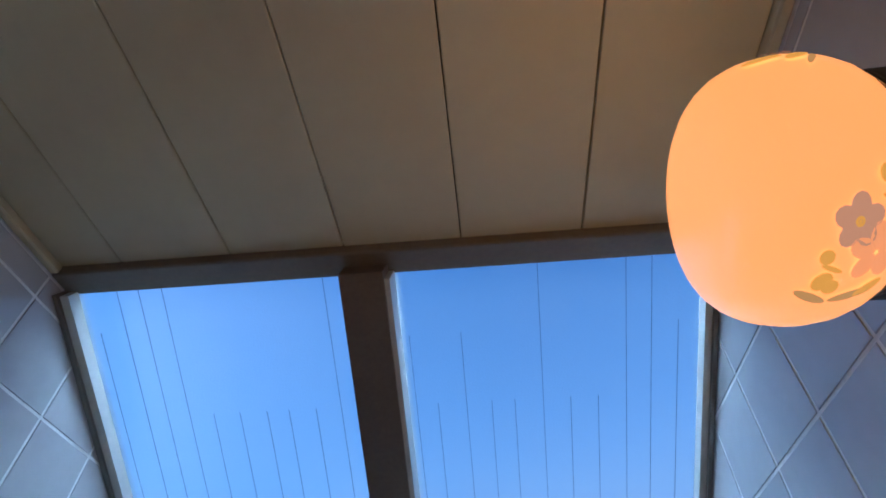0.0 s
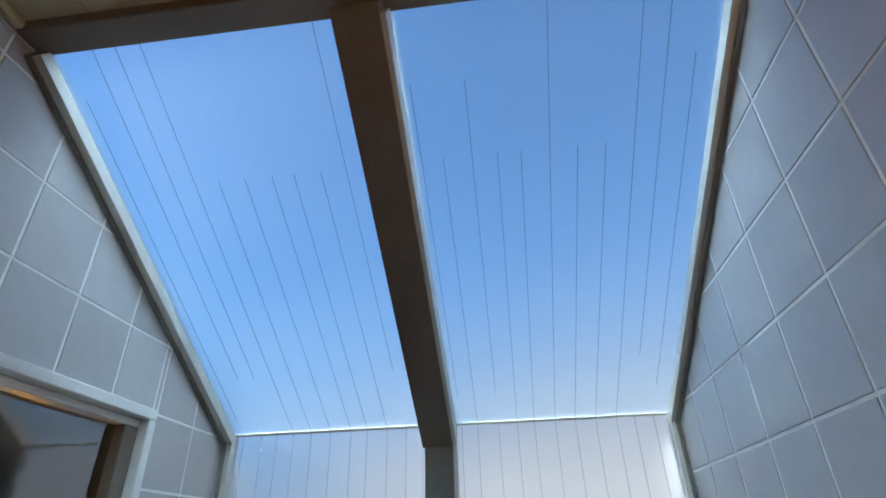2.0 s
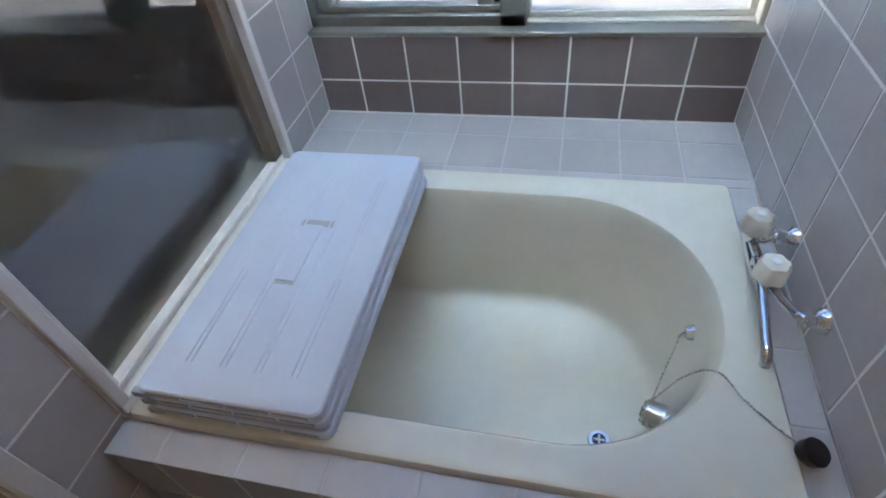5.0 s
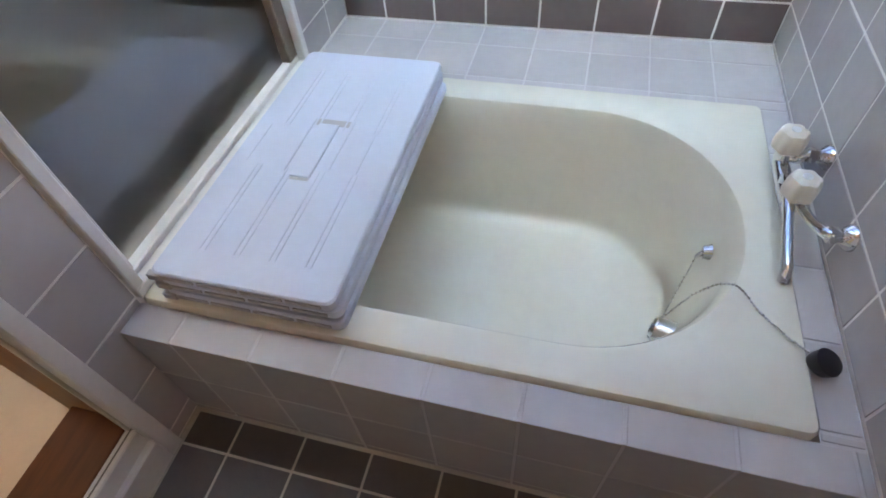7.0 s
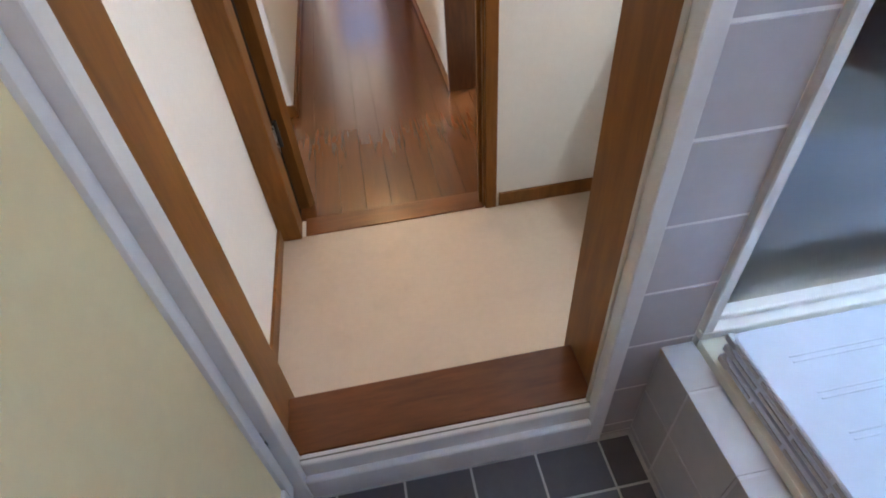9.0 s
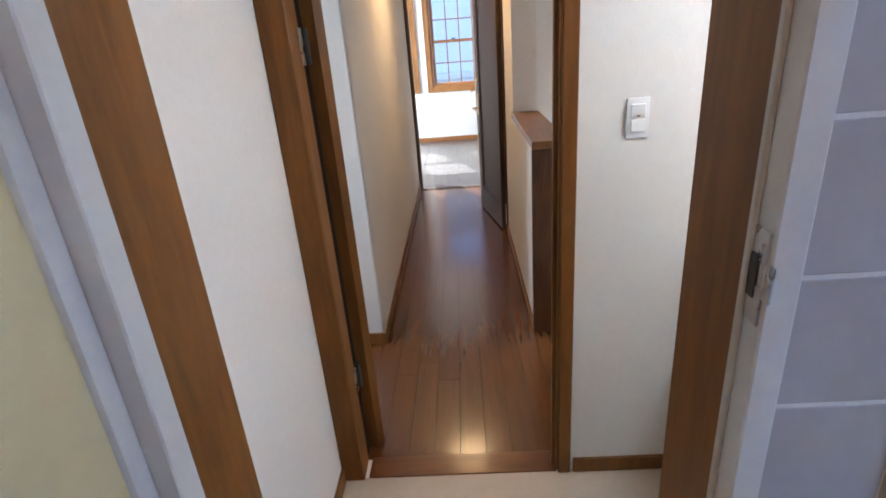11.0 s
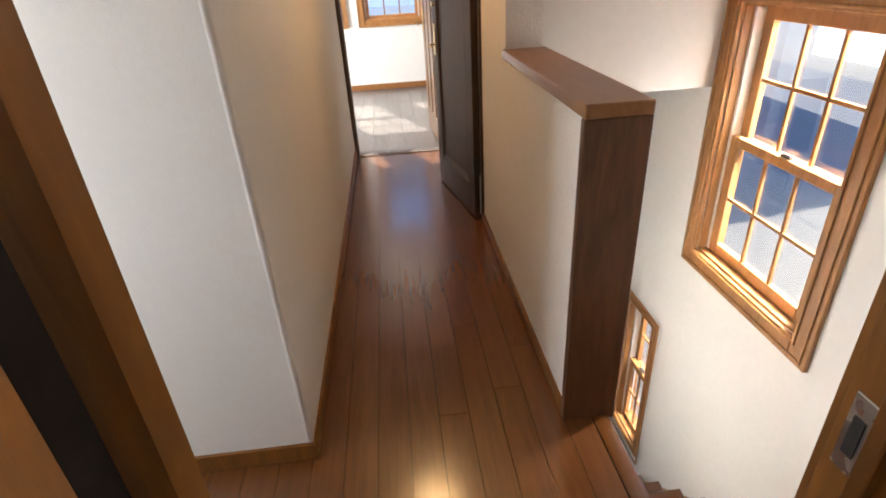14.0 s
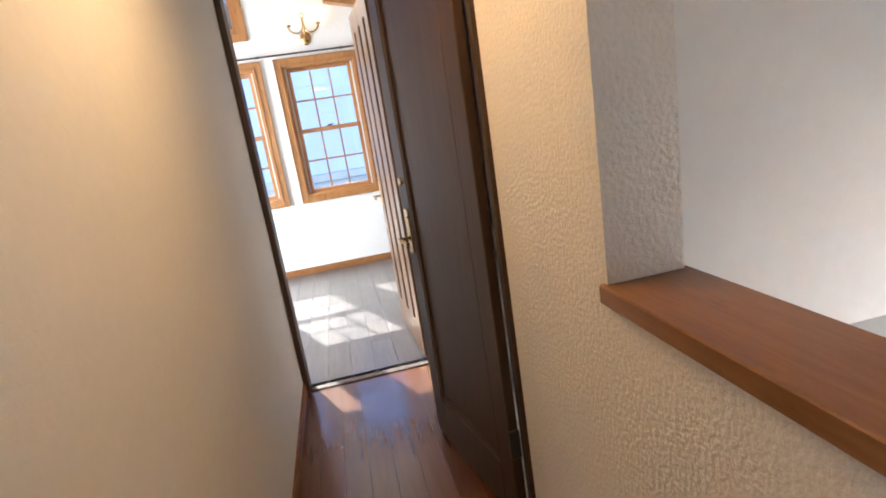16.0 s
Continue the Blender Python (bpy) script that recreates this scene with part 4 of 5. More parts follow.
# vanity
van = empty("wash_basin", -1.31, 1.66, 0.0, "white vanity unit with a rounded ceramic basin", "wash basin")
VX0, VX1, VYF = WX0 + 0.012, -0.94, 1.375
part("body", one_box(VX0, VX1, VYF + 0.02, WY1, 0.06, 0.73, 0.003), M_CABINET, van)
part("plinth", one_box(VX0 + 0.01, VX1 - 0.01, VYF + 0.05, WY1, 0.0, 0.06), M_CABINET, van)
for a, b, hx in ((VX0, (VX0 + VX1) / 2 - 0.002, -1.345), ((VX0 + VX1) / 2 + 0.002, VX1, -1.265)):
    dd = part("door", one_box(a + 0.002, b, VYF, VYF + 0.019, 0.065, 0.615, 0.003), M_CABINET, van, "white cabinet door")
    part("door_knob", tube(bmesh.new(), [(hx, VYF, 0.52), (hx, VYF - 0.012, 0.52), (hx, VYF - 0.022, 0.52)], [0.006, 0.008, 0.012], 16), M_STEEL, dd, "small steel knob")
part("apron", one_box(VX0, VX1, VYF + 0.004, VYF + 0.02, 0.64, 0.735, 0.003), M_CABINET, van)
part("apron_slot", one_box(VX0 + 0.06, VX0 + 0.10, VYF + 0.001, VYF + 0.0045, 0.665, 0.673), M_BLACK, van)
# dark strip above the doors, the shade of the gap is its colour
part("shadow_gap", one_box(VX0, VX1, VYF + 0.012, VYF + 0.018, 0.615, 0.64), M_GAP_SHADE, van, smooth=False)
rr = [rounded_rect(VX0 + 0.05, VX1 - 0.05, VYF - 0.02, WY1, 0.735, (0.02, 0.02, 0.05, 0.12), 8), rounded_rect(VX0 + 0.012, VX1 - 0.012, VYF - 0.07, WY1, 0.80, (0.02, 0.02, 0.06, 0.14), 8),
      rounded_rect(VX0, VX1, VYF - 0.085, WY1, 0.895, (0.02, 0.02, 0.06, 0.15), 8), rounded_rect(VX0 + 0.006, VX1 - 0.006, VYF - 0.079, WY1, 0.915, (0.02, 0.02, 0.058, 0.145), 8),
      rounded_rect(VX0 + 0.05, VX1 - 0.05, VYF - 0.03, WY1 - 0.10, 0.915, (0.12, 0.12, 0.14, 0.14), 8), rounded_rect(VX0 + 0.09, VX1 - 0.09, VYF + 0.01, WY1 - 0.13, 0.80, (0.11, 0.11, 0.12, 0.12), 8),
      rounded_rect(VX0 + 0.16, VX1 - 0.16, VYF + 0.08, WY1 - 0.18, 0.75, (0.08, 0.08, 0.08, 0.08), 8)]
part("basin", loft(bmesh.new(), rr, True, True), M_CERAMIC, van, "glossy white ceramic basin")
vl = empty("vanity_light", -1.06, WY1, 1.97, "lit amber globe light above the wash basin", "lamp")
part("back_plate", one_box(-1.12, -1.0, WY1 - 0.02, WY1, 1.91, 2.03, 0.006, 2), M_CABINET, vl)
globe = []
for k in range(1, 12):
    a = math.pi * k / 12
    globe.append([(-1.06 + 0.06 * math.sin(a) * math.cos(2 * math.pi * q / 20), WY1 - 0.085 + 0.06 * math.sin(a) * math.sin(2 * math.pi * q / 20), 1.97 + 0.06 * math.cos(a)) for q in range(20)])
part("globe", loft(bmesh.new(), globe, True, True), glowing("lit_amber_glass", (1.0, 0.42, 0.10), 9.0), vl, "glowing amber globe")
part("arm", tube(bmesh.new(), [(-1.06, WY1 - 0.02, 1.97), (-1.06, WY1 - 0.03, 1.97)], 0.02, 14), M_STEEL, vl)
# made-up mount for the washroom fill lamp, out of view
cl = empty("washroom_ceiling_light", -1.12, 1.72, HC, "small white disc added above the washroom fill lamp, unseen", "lamp")
part("base", tube(bmesh.new(), [(-1.12, 1.72, HC), (-1.12, 1.72, HC - 0.035)], [0.11, 0.10], 28), M_CABINET, cl)
# light switch
sw = empty("light_switch", WX0, 0.97, 1.40, "white two-rocker light switch on the washroom wall", "light switch")
part("plate", one_box(WX0, WX0 + 0.008, 0.935, 1.005, 1.34, 1.46, 0.003, 2), M_SWITCH, sw)
for z0, z1 in ((1.357, 1.397), (1.403, 1.443)):
    rk = part("rocker", one_box(WX0 + 0.007, WX0 + 0.0115, 0.948, 0.992, z0, z1, 0.002), M_SWITCH, sw)
part("pilot_mark", one_box(WX0 + 0.0112, WX0 + 0.0122, 0.966, 0.975, 1.405, 1.409), M_BLACK, sw)

# ---- hall ----
HX0, HX1 = -6.03, -1.80
HYL, HYR = -0.095, 0.80
hall_floor = empty("floor_hall", -4, 0.35, 0.0, "polished dark brown wooden hall floorboards", "floor", kind="structure")
part("subfloor", one_box(HX0, HX1 + 0.03, -1.7, 0.80, -0.13, -0.016), M_GAP_SHADE, hall_floor, smooth=False)
part("subfloor", one_box(-2.775, HX1 + 0.03, 0.80, 0.90, -0.13, -0.016), M_GAP_SHADE, hall_floor, smooth=False)
part("nosing", one_box(-2.775, HX1, 0.895, 0.955, -0.04, 0.003, 0.006, 2), M_FLOOR, hall_floor, "wooden stair nosing")
random.seed(9)
PW = 0.1125
y = -1.68
row = 0
while y < 0.89:
    lo = HX0 if y > HYL - 0.08 else -2.75
    if y > 0.79:
        lo = -2.775
    x = HX1 - 0.4 - 1.3 * random.random()
    xs = [HX1]
    while x > lo + 0.2:
        xs.append(x)
        x -= 1.818
    xs.append(lo)
    for b, a in zip(xs, xs[1:]):
        w = min(PW, 0.893 - y)
        part("board", one_box(a + 0.0003, b - 0.0003, y + 0.0005, y + w - 0.0005, -0.015, 0.0, 0.0007), M_FLOOR, hall_floor, smooth=False)
    y += PW
wall("wall_hall_south", "y", HYL, -0.12, HX0 - 0.1, -2.841, -0.1, HC, [], M_PAPER, "warm white textured hall wall")
tagged(part("wall_hall_end", one_box(-2.8405, -2.752, HYL - 0.0120, HYL, -0.1, HC), M_PAPER, smooth=False), "warm white textured end of the hall wall", "wall", kind="structure")
tagged(part("wall_hall_bead", tube(bmesh.new(), [(-2.752, HYL - 0.0125, 0.0), (-2.752, HYL - 0.0125, HC)], 0.0135, 16), M_PAPER), "rounded papered corner of the hall wall", "wall", kind="structure")
wall("wall_hall_corner", "x", -2.74, -0.1, -1.8, HYL - 0.0125, -0.1, HC, [], M_PAPER, "white papered wall at the hall corner")
# opening is made up and out of view, it holds the hall fill lamp
wall("wall_hall_recess", "y", -1.7, -0.1, -2.74, HX1, -0.1, HC, [(-2.55, -1.95, 0.95, 1.95)], M_PAPER, "white papered wall closing the hall recess")
wall("wall_hall_recess_east", "x", HX1 + 0.03, 0.07, -1.7, WY0 - 0.1, -0.1, HC, [], M_PAPER, "white papered wall of the hall recess")
tagged(part("ceiling_hall", one_box(HX0 - 0.1, HX1, -1.8, 1.99, HC, HC + 0.06), M_PLASTER, smooth=False), "white hall ceiling", "ceiling", kind="structure")
for a in ((HX0, -2.74, HYL, HYL + 0.012, 0.0, 0.07), (-2.74, -2.728, -1.7, HYL + 0.012, 0.0, 0.07), (-3.845, -2.775, HYR - 0.012, HYR, 0.0, 0.055), (-4.50, -3.845, HYR - 0.012, HYR, 0.0, 0.055), (HX0, -5.33, HYR - 0.012, HYR, 0.0, 0.055)):
    tagged(part("baseboard", one_box(*a, 0.002), M_WOOD_DARK, smooth=False), "dark brown wooden baseboard", "baseboard", kind="structure")
# half wall by the stairs
hw = empty("half_wall", -3.3, 0.88, 0.0, "stucco half wall with a walnut cap beside the stairs", "half wall", kind="structure")
part("wall", one_box(-3.845, -2.80, HYR, 0.965, -0.2, 1.095), M_PAPER_ROUGH, hw, "coarse white stucco face", smooth=False)
part("cap", one_box(-3.86, -2.772, HYR - 0.012, 0.980, 1.092, 1.132, 0.003), M_WOOD_CAP, hw, "walnut cap board")
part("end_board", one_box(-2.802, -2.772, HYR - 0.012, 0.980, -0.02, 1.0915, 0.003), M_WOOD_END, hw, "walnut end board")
wall("wall_hall_north", "y", HYR, 0.165, HX0 - 0.1, -3.845, -0.1, HC, [(-5.33, -4.50, 0.0, 2.3)], M_PAPER_ROUGH, "coarse white stucco hall wall")
# ajar door on the hall's stair side
df = empty("door_frame_hall", -4.92, 0.88, 0.0, "dark brown wooden door frame", "door frame", kind="structure")
for a, b in ((-5.345, -5.30), (-4.53, -4.485)):
    part("casing", one_box(a, b, HYR - 0.014, HYR + 0.004, 0.0, 2.33, 0.002), M_DOOR, df)
    part("lining", one_box(max(a, -5.33), min(b, -4.50), HYR + 0.004, HYR + 0.165, 0.0, 2.3, 0.002), M_DOOR, df)
part("casing", one_box(-5.30, -4.53, HYR - 0.014, HYR + 0.004, 2.28, 2.33, 0.002), M_DOOR, df)
hd_door = empty("hall_door", 0, 0, 0, "espresso panelled wooden door standing ajar into the hall", "door")
DW = 0.765
def hb(u0, u1, d0, d1, z0, z1, bev=0.003):
    return one_box(-u1, -u0, d0, d1, z0, z1, bev)
T2 = 0.036
part("stile", hb(0, 0.105, -T2, 0, 0.012, 2.27), M_DOOR, hd_door)
part("stile", hb(DW - 0.105, DW, -T2, 0, 0.012, 2.27), M_DOOR, hd_door)
for z0, z1 in ((0.012, 0.22), (1.02, 1.15), (2.15, 2.27)):
    if z0 != 1.02:
        part("rail", hb(0.105, DW - 0.105, -T2, 0, z0, z1), M_DOOR, hd_door)
part("panel", hb(0.10, DW - 0.10, -T2 + 0.012, -0.008, 0.21, 2.16, 0.001), M_DOOR, hd_door)
for z in (0.222, 2.134):
    part("moulding", hb(0.107, DW - 0.107, -T2 + 0.002, -T2 + 0.014, z, z + 0.016, 0.004), M_DOOR, hd_door)
    part("moulding", hb(0.107, DW - 0.107, -T2 + 0.007, -T2 + 0.014, z + (0.018 if z < 1 else -0.014), z + (0.03 if z < 1 else -0.002), 0.002), M_DOOR, hd_door)
for u in (0.107, DW - 0.123):
    part("moulding", hb(u, u + 0.016, -T2 + 0.002, -T2 + 0.014, 0.222, 2.15, 0.004), M_DOOR, hd_door)
for z in (0.30, 1.95):
    part("hinge", hb(-0.012, 0.008, -T2 - 0.006, -0.002, z, z + 0.11, 0.003), M_BLACK, hd_door, "dark hinge")
hp = part("handle_plate", hb(DW - 0.075, DW - 0.035, -T2 - 0.006, -T2 + 0.001, 0.93, 1.13, 0.003), M_BRASS, hd_door, "aged brass lever plate")
part("lever", tube(bmesh.new(), smooth_path([(-DW + 0.055, -T2 - 0.004, 1.0), (-DW + 0.055, -T2 - 0.045, 1.0), (-DW + 0.075, -T2 - 0.055, 1.0), (-DW + 0.16, -T2 - 0.052, 0.995)]), 0.0085, 10), M_BRASS, hp, "aged brass lever")
part("lock_cylinder", tube(bmesh.new(), [(-DW + 0.055, -T2 - 0.012, 1.25), (-DW + 0.055, -T2 + 0.001, 1.25)], 0.017, 16), M_BRASS, hd_door)
part("latch_plate", hb(DW - 0.001, DW + 0.002, -0.028, -0.008, 0.95, 1.10, 0.0005), M_BRASS, hd_door)
hd_door.matrix_world = pose(-4.535, HYR - 0.018, 0, 0, 0, 11.5)

# hall downlight
dl = empty("ceiling_light", -4.25, 0.33, HC, "small lit round hall ceiling light", "lamp")
part("ring", tube(bmesh.new(), [(-4.25, 0.33, HC), (-4.25, 0.33, HC - 0.012)], [0.075, 0.068], 28), M_WHITE_FRAME, dl)
part("bulb", tube(bmesh.new(), [(-4.25, 0.33, HC - 0.012), (-4.25, 0.33, HC - 0.03)], [0.05, 0.035], 24), M_DOWNLIGHT, dl, "glowing bulb")

# ---- stairs ----
SY0, SY1 = 0.965, 1.85
st = empty("staircase", -3.2, 1.4, -2.7, "dark brown wooden winder staircase going down", "staircase")
RISE = 0.215
cx, cy = -2.79, 0.965
for k in range(4):
    a0, a1 = radians(22.5 * k), radians(22.5 * (k + 1))
    z = -RISE * (k + 1)
    def edge(a):
        # wedge edges swing from the hall edge round to the flight
        c, s = math.cos(a), math.sin(a)
        t = min((HX1 - cx) / c if c > 1e-6 else 9e9, (SY1 - cy) / s if s > 1e-6 else 9e9)
        return (cx + c * t, cy + s * t)
    prof = [(cx, cy), edge(a0)]
    ca = math.atan2(SY1 - cy, HX1 - cx)
    if a0 < ca < a1:
        prof.append((HX1, SY1))
    prof.append(edge(a1))
    part("tread", slab(bmesh.new(), prof, "z", z - 0.03, z), M_FLOOR, st, smooth=False)
    part("riser", slab(bmesh.new(), prof, "z", z - 0.25, z - 0.031), M_WOOD_DARK, st, smooth=False)
for k in range(8):
    z = -RISE * (k + 5)
    x1 = -2.79 - 0.225 * k
    part("tread", one_box(x1 - 0.245, x1, SY0 + 0.005, SY1 - 0.005, z - 0.03, z, 0.004), M_FLOOR, st, smooth=False)
    part("riser", one_box(x1 - 0.012, x1, SY0 + 0.005, SY1 - 0.005, z, z + RISE - 0.031), M_WOOD_DARK, st, smooth=False)
sl = RISE / 0.225
tagged(part("stair_skirting", slab(bmesh.new(), [(-2.80, -RISE * 5 + 0.17), (-2.80, -RISE * 5 - 0.05), (-4.7, -RISE * 5 - 0.05 - 1.9 * sl), (-4.7, -RISE * 5 + 0.17 - 1.9 * sl)], "y", SY1 - 0.014, SY1 + 0.001), M_OAK, smooth=False), "golden oak stair skirting board", "skirting", kind="structure")
tagged(part("stair_skirting", slab(bmesh.new(), [(-2.80, -RISE * 5 + 0.17), (-2.80, -RISE * 5 - 0.05), (HX1, -RISE * 3 - 0.05), (HX1, -RISE * 3 + 0.17)], "y", SY1 - 0.014, SY1 + 0.001), M_OAK, smooth=False), "golden oak stair skirting board", "skirting", kind="structure")
SWO = (-3.80, -3.02, 0.045, 1.262)
LWO = (-4.455, -4.075, -1.82, -0.70)
LWP = (-4.92, -4.54, -1.82, -0.70)
wall("wall_stair_north", "y", SY1, 0.14, -6.0, HX1 + 0.1, -2.9, HC, [SWO, LWO, LWP], M_PLASTER, "white plaster stairwell wall with three oak windows")
wall("wall_stair_over", "x", -3.90, -0.1, 0.965, SY1, 0.885, HC, [], M_PLASTER, "white plaster wall above the stair flight")
tagged(part("soffit", one_box(-6.0, -4.0, 0.965, SY1, 0.885, 0.985), M_PLASTER, smooth=False), "white plaster soffit over the stairs", "ceiling", kind="structure")
wall("wall_stair_west", "x", -5.9, -0.1, 0.965, SY1, -2.9, 0.885, [], M_PLASTER, "white plaster wall at the stair foot")
wall("wall_stair_south", "y", 0.80, 0.165, -6.0, HX1, -2.9, -0.135, [], M_PLASTER, "white plaster wall under the hall")
wall("wall_stair_east", "x", HX1, 0.1, 0.90, SY1, -2.9, -0.1, [], M_PLASTER, "white plaster wall at the stair head")
tagged(part("floor_lower", one_box(-6.0, HX1, 0.80, SY1, -2.95, -2.87), M_FLOOR, smooth=False), "dark wooden floor at the stair foot", "floor", kind="structure")

# ---- sash windows ----


def sash_window(name, label, u0, u1, z0, z1, make, casing=0.105, cols=3, rows=2, f=0.06):
    """A double-hung window. make(u0, u1, d0, d1, z0, z1, bevel) gives a box; d runs outwards from the wall's face."""
    a = make(0, 0, 0, 0, 0, 0, None)
    ob = empty(name, *a((u0 + u1) / 2, 0, z0), label, "window", kind="structure")
    cs = part("casing", make(u0 - casing, u0, -0.022, 0.0, z0 - casing, z1 + casing, 0.003), M_OAK, ob, "golden oak casing")
    part("casing", make(u1, u1 + casing, -0.022, 0.0, z0 - casing, z1 + casing, 0.003), M_OAK, ob)
    part("casing", make(u0, u1, -0.0215, 0.0, z1, z1 + casing, 0.003), M_OAK, ob)
    part("casing", make(u0, u1, -0.0215, 0.0, z0 - casing, z0, 0.003), M_OAK, ob)
    for e in (0.012, 0.07):
        w = 0.014
        for box_ in ((u0 - e - w, u0 - e, z0 - e - w, z1 + e + w), (u1 + e, u1 + e + w, z0 - e - w, z1 + e + w), (u0 - e, u1 + e, z0 - e - w, z0 - e), (u0 - e, u1 + e, z1 + e, z1 + e + w)):
            part("bead", make(box_[0], box_[1], -0.030, -0.021, box_[2], box_[3], 0.003), M_OAK, cs)
    for box_ in ((u0, u0 + 0.012, z0, z1), (u1 - 0.012, u1, z0, z1), (u0 + 0.012, u1 - 0.012, z1 - 0.012, z1), (u0 + 0.012, u1 - 0.012, z0, z0 + 0.012)):
        part("reveal", make(box_[0], box_[1], 0.0, 0.14, box_[2], box_[3], None), M_OAK, ob)
    part("track", make(u0 + 0.012, u0 + 0.028, 0.04, 0.11, z0 + 0.012, z1 - 0.012, 0.001), M_ALU_PALE, ob, "pale jamb track")
    part("track", make(u1 - 0.028, u1 - 0.012, 0.04, 0.11, z0 + 0.012, z1 - 0.012, 0.001), M_ALU_PALE, ob, "pale jamb track")
    zm = (z0 + z1) / 2
    for d0, a0, a1, nm in ((0.085, zm - 0.02, z1 - 0.012, "upper_sash"), (0.045, z0 + 0.012, zm + 0.025, "lower_sash")):
        d1 = d0 + 0.034
        l, r = u0 + 0.028, u1 - 0.028
        s = part(nm, make(l, l + f, d0, d1, a0, a1, 0.003), M_OAK, ob, "golden oak sash")
        part("stile", make(r - f, r, d0, d1, a0, a1, 0.003), M_OAK, s)
        part("rail", make(l + f, r - f, d0, d1, a0, a0 + (f if d0 < 0.06 else 0.04), 0.003), M_OAK, s)
        part("rail", make(l + f, r - f, d0, d1, a1 - (f if d0 > 0.06 else 0.045), a1, 0.003), M_OAK, s)
        gl = part("pane", make(l + f - 0.005, r - f + 0.005, d0 + 0.018, d0 + 0.022, a0 + 0.035, a1 - 0.035, None), M_GLASS, s, "clear glass pane", smooth=False)
        gl.visible_shadow = False
        for k in range(1, cols):
            u = l + f + (r - l - 2 * f) * k / cols
            part("glazing_bar", make(u - 0.009, u + 0.009, d0 + 0.004, d0 + 0.0175, a0 + 0.04, a1 - 0.045, 0.002), M_OAK, s)
        for k in range(1, rows):
            z = a0 + 0.045 + (a1 - a0 - 0.09) * k / rows
            part("glazing_bar", make(l + f, r - f, d0 + 0.005, d0 + 0.0165, z - 0.009, z + 0.009, 0.002), M_OAK, s)
    um = (u0 + u1) / 2
    lk = part("sash_lock", make(um - 0.03, um + 0.03, 0.052, 0.078, zm + 0.025, zm + 0.038, 0.004), M_BLACK, ob, "dark sash lock")
    part("lock_lever", make(um - 0.012, um + 0.045, 0.046, 0.058, zm + 0.038, zm + 0.046, 0.003), M_BLACK, lk)
    return ob


def on_y(at):
    def make(u0, u1, d0, d1, z0, z1, bevel):
        if u0 == u1 == 0 and z1 == 0:
            return lambda u, d, z: (u, at + d, z)
        return one_box(u0, u1, at + d0, at + d1, z0, z1, bevel or 0)
    return make


def on_x(at):
    def make(u0, u1, d0, d1, z0, z1, bevel):
        if u0 == u1 == 0 and z1 == 0:
            return lambda u, d, z: (at - d, u, z)
        return one_box(at - d1, at - d0, u0, u1, z0, z1, bevel or 0)
    return make


sash_window("window_3", "double-hung oak stairwell window with grid bars", *SWO, on_y(SY1))
sash_window("window_4", "small double-hung oak window low in the stairwell", *LWO, on_y(SY1), casing=0.042, cols=2, f=0.04)
sash_window("window_8", "small double-hung oak window low in the stairwell", *LWP, on_y(SY1), casing=0.042, cols=2, f=0.04)

# ---- living room ----
LX0, LX1, LY0, LY1, LC_Z = -8.97, -6.13, -2.8, 2.4, 3.1
wall("wall_living_east", "x", HX0, -0.1, LY0, LY1, -0.1, 4.2, [(HYL + 0.03, 0.715, 0.0, 2.3)], M_PLASTER, "white plaster wall at the living room doorway")
W1 = (0.015, 0.745, 0.885, 2.235)
W2 = (-1.015, -0.285, 0.885, 2.235)
W5 = (1.05, 1.78, 0.885, 2.235)
W3 = (-0.89, -0.34, 2.61, 3.18)
W4 = (-1.60, -1.05, 2.61, 3.18)
wall("wall_living_west", "x", LX0, -0.14, LY0, LY1, -0.1, 4.2, [W1, W2, W3, W4, W5], M_PLASTER, "white plaster living room wall with oak windows")
# unseen opening added to hold the living room fill lamp
wall("wall_living_south", "y", LY0, -0.1, LX0, LX1, -0.1, 4.2, [(-8.25, -6.75, 0.5, 2.25)], M_PLASTER, "white plaster living room wall")
wall("wall_living_north", "y", LY1, 0.1, LX0, LX1, -0.1, 4.2, [], M_PLASTER, "white plaster living room wall")
living_floor = empty("floor_living", -7.5, 0, 0.0, "grey-brown living room floorboards with sun patches", "floor", kind="structure")
part("subfloor", one_box(LX0, HX0, LY0, LY1, -0.13, -0.016), M_GAP_SHADE, living_floor, smooth=False)
y = LY0
random.seed(12)
while y < LY1 - 0.01:
    x = LX0 + 0.3 + 1.4 * random.random()
    xs = [LX0, x, min(x + 1.5, HX0 - 0.045), HX0 - 0.045] if x + 1.5 < HX0 - 0.2 else [LX0, x, HX0 - 0.045]
    for a, b in zip(xs, xs[1:]):
        part("board", one_box(a + 0.0006, b - 0.0006, y + 0.0008, min(y + 0.15, LY1) - 0.0008, -0.015, 0.0, 0.001), M_LIVING_FLOOR, living_floor, smooth=False)
    y += 0.15
tagged(part("ceiling_living", slab(slab(bmesh.new(), [(LY0 - 0.1, 3.0), (-0.2, 4.15), (-0.2, 4.22), (LY0 - 0.1, 3.08)], "x", LX0 - 0.14, HX0), [(-0.2, 4.15), (LY1 + 0.1, 3.0), (LY1 + 0.1, 3.08), (-0.2, 4.22)], "x", LX0 - 0.14, HX0), M_OAK, smooth=False), "golden timber living room ceiling slope", "ceiling", kind="structure")
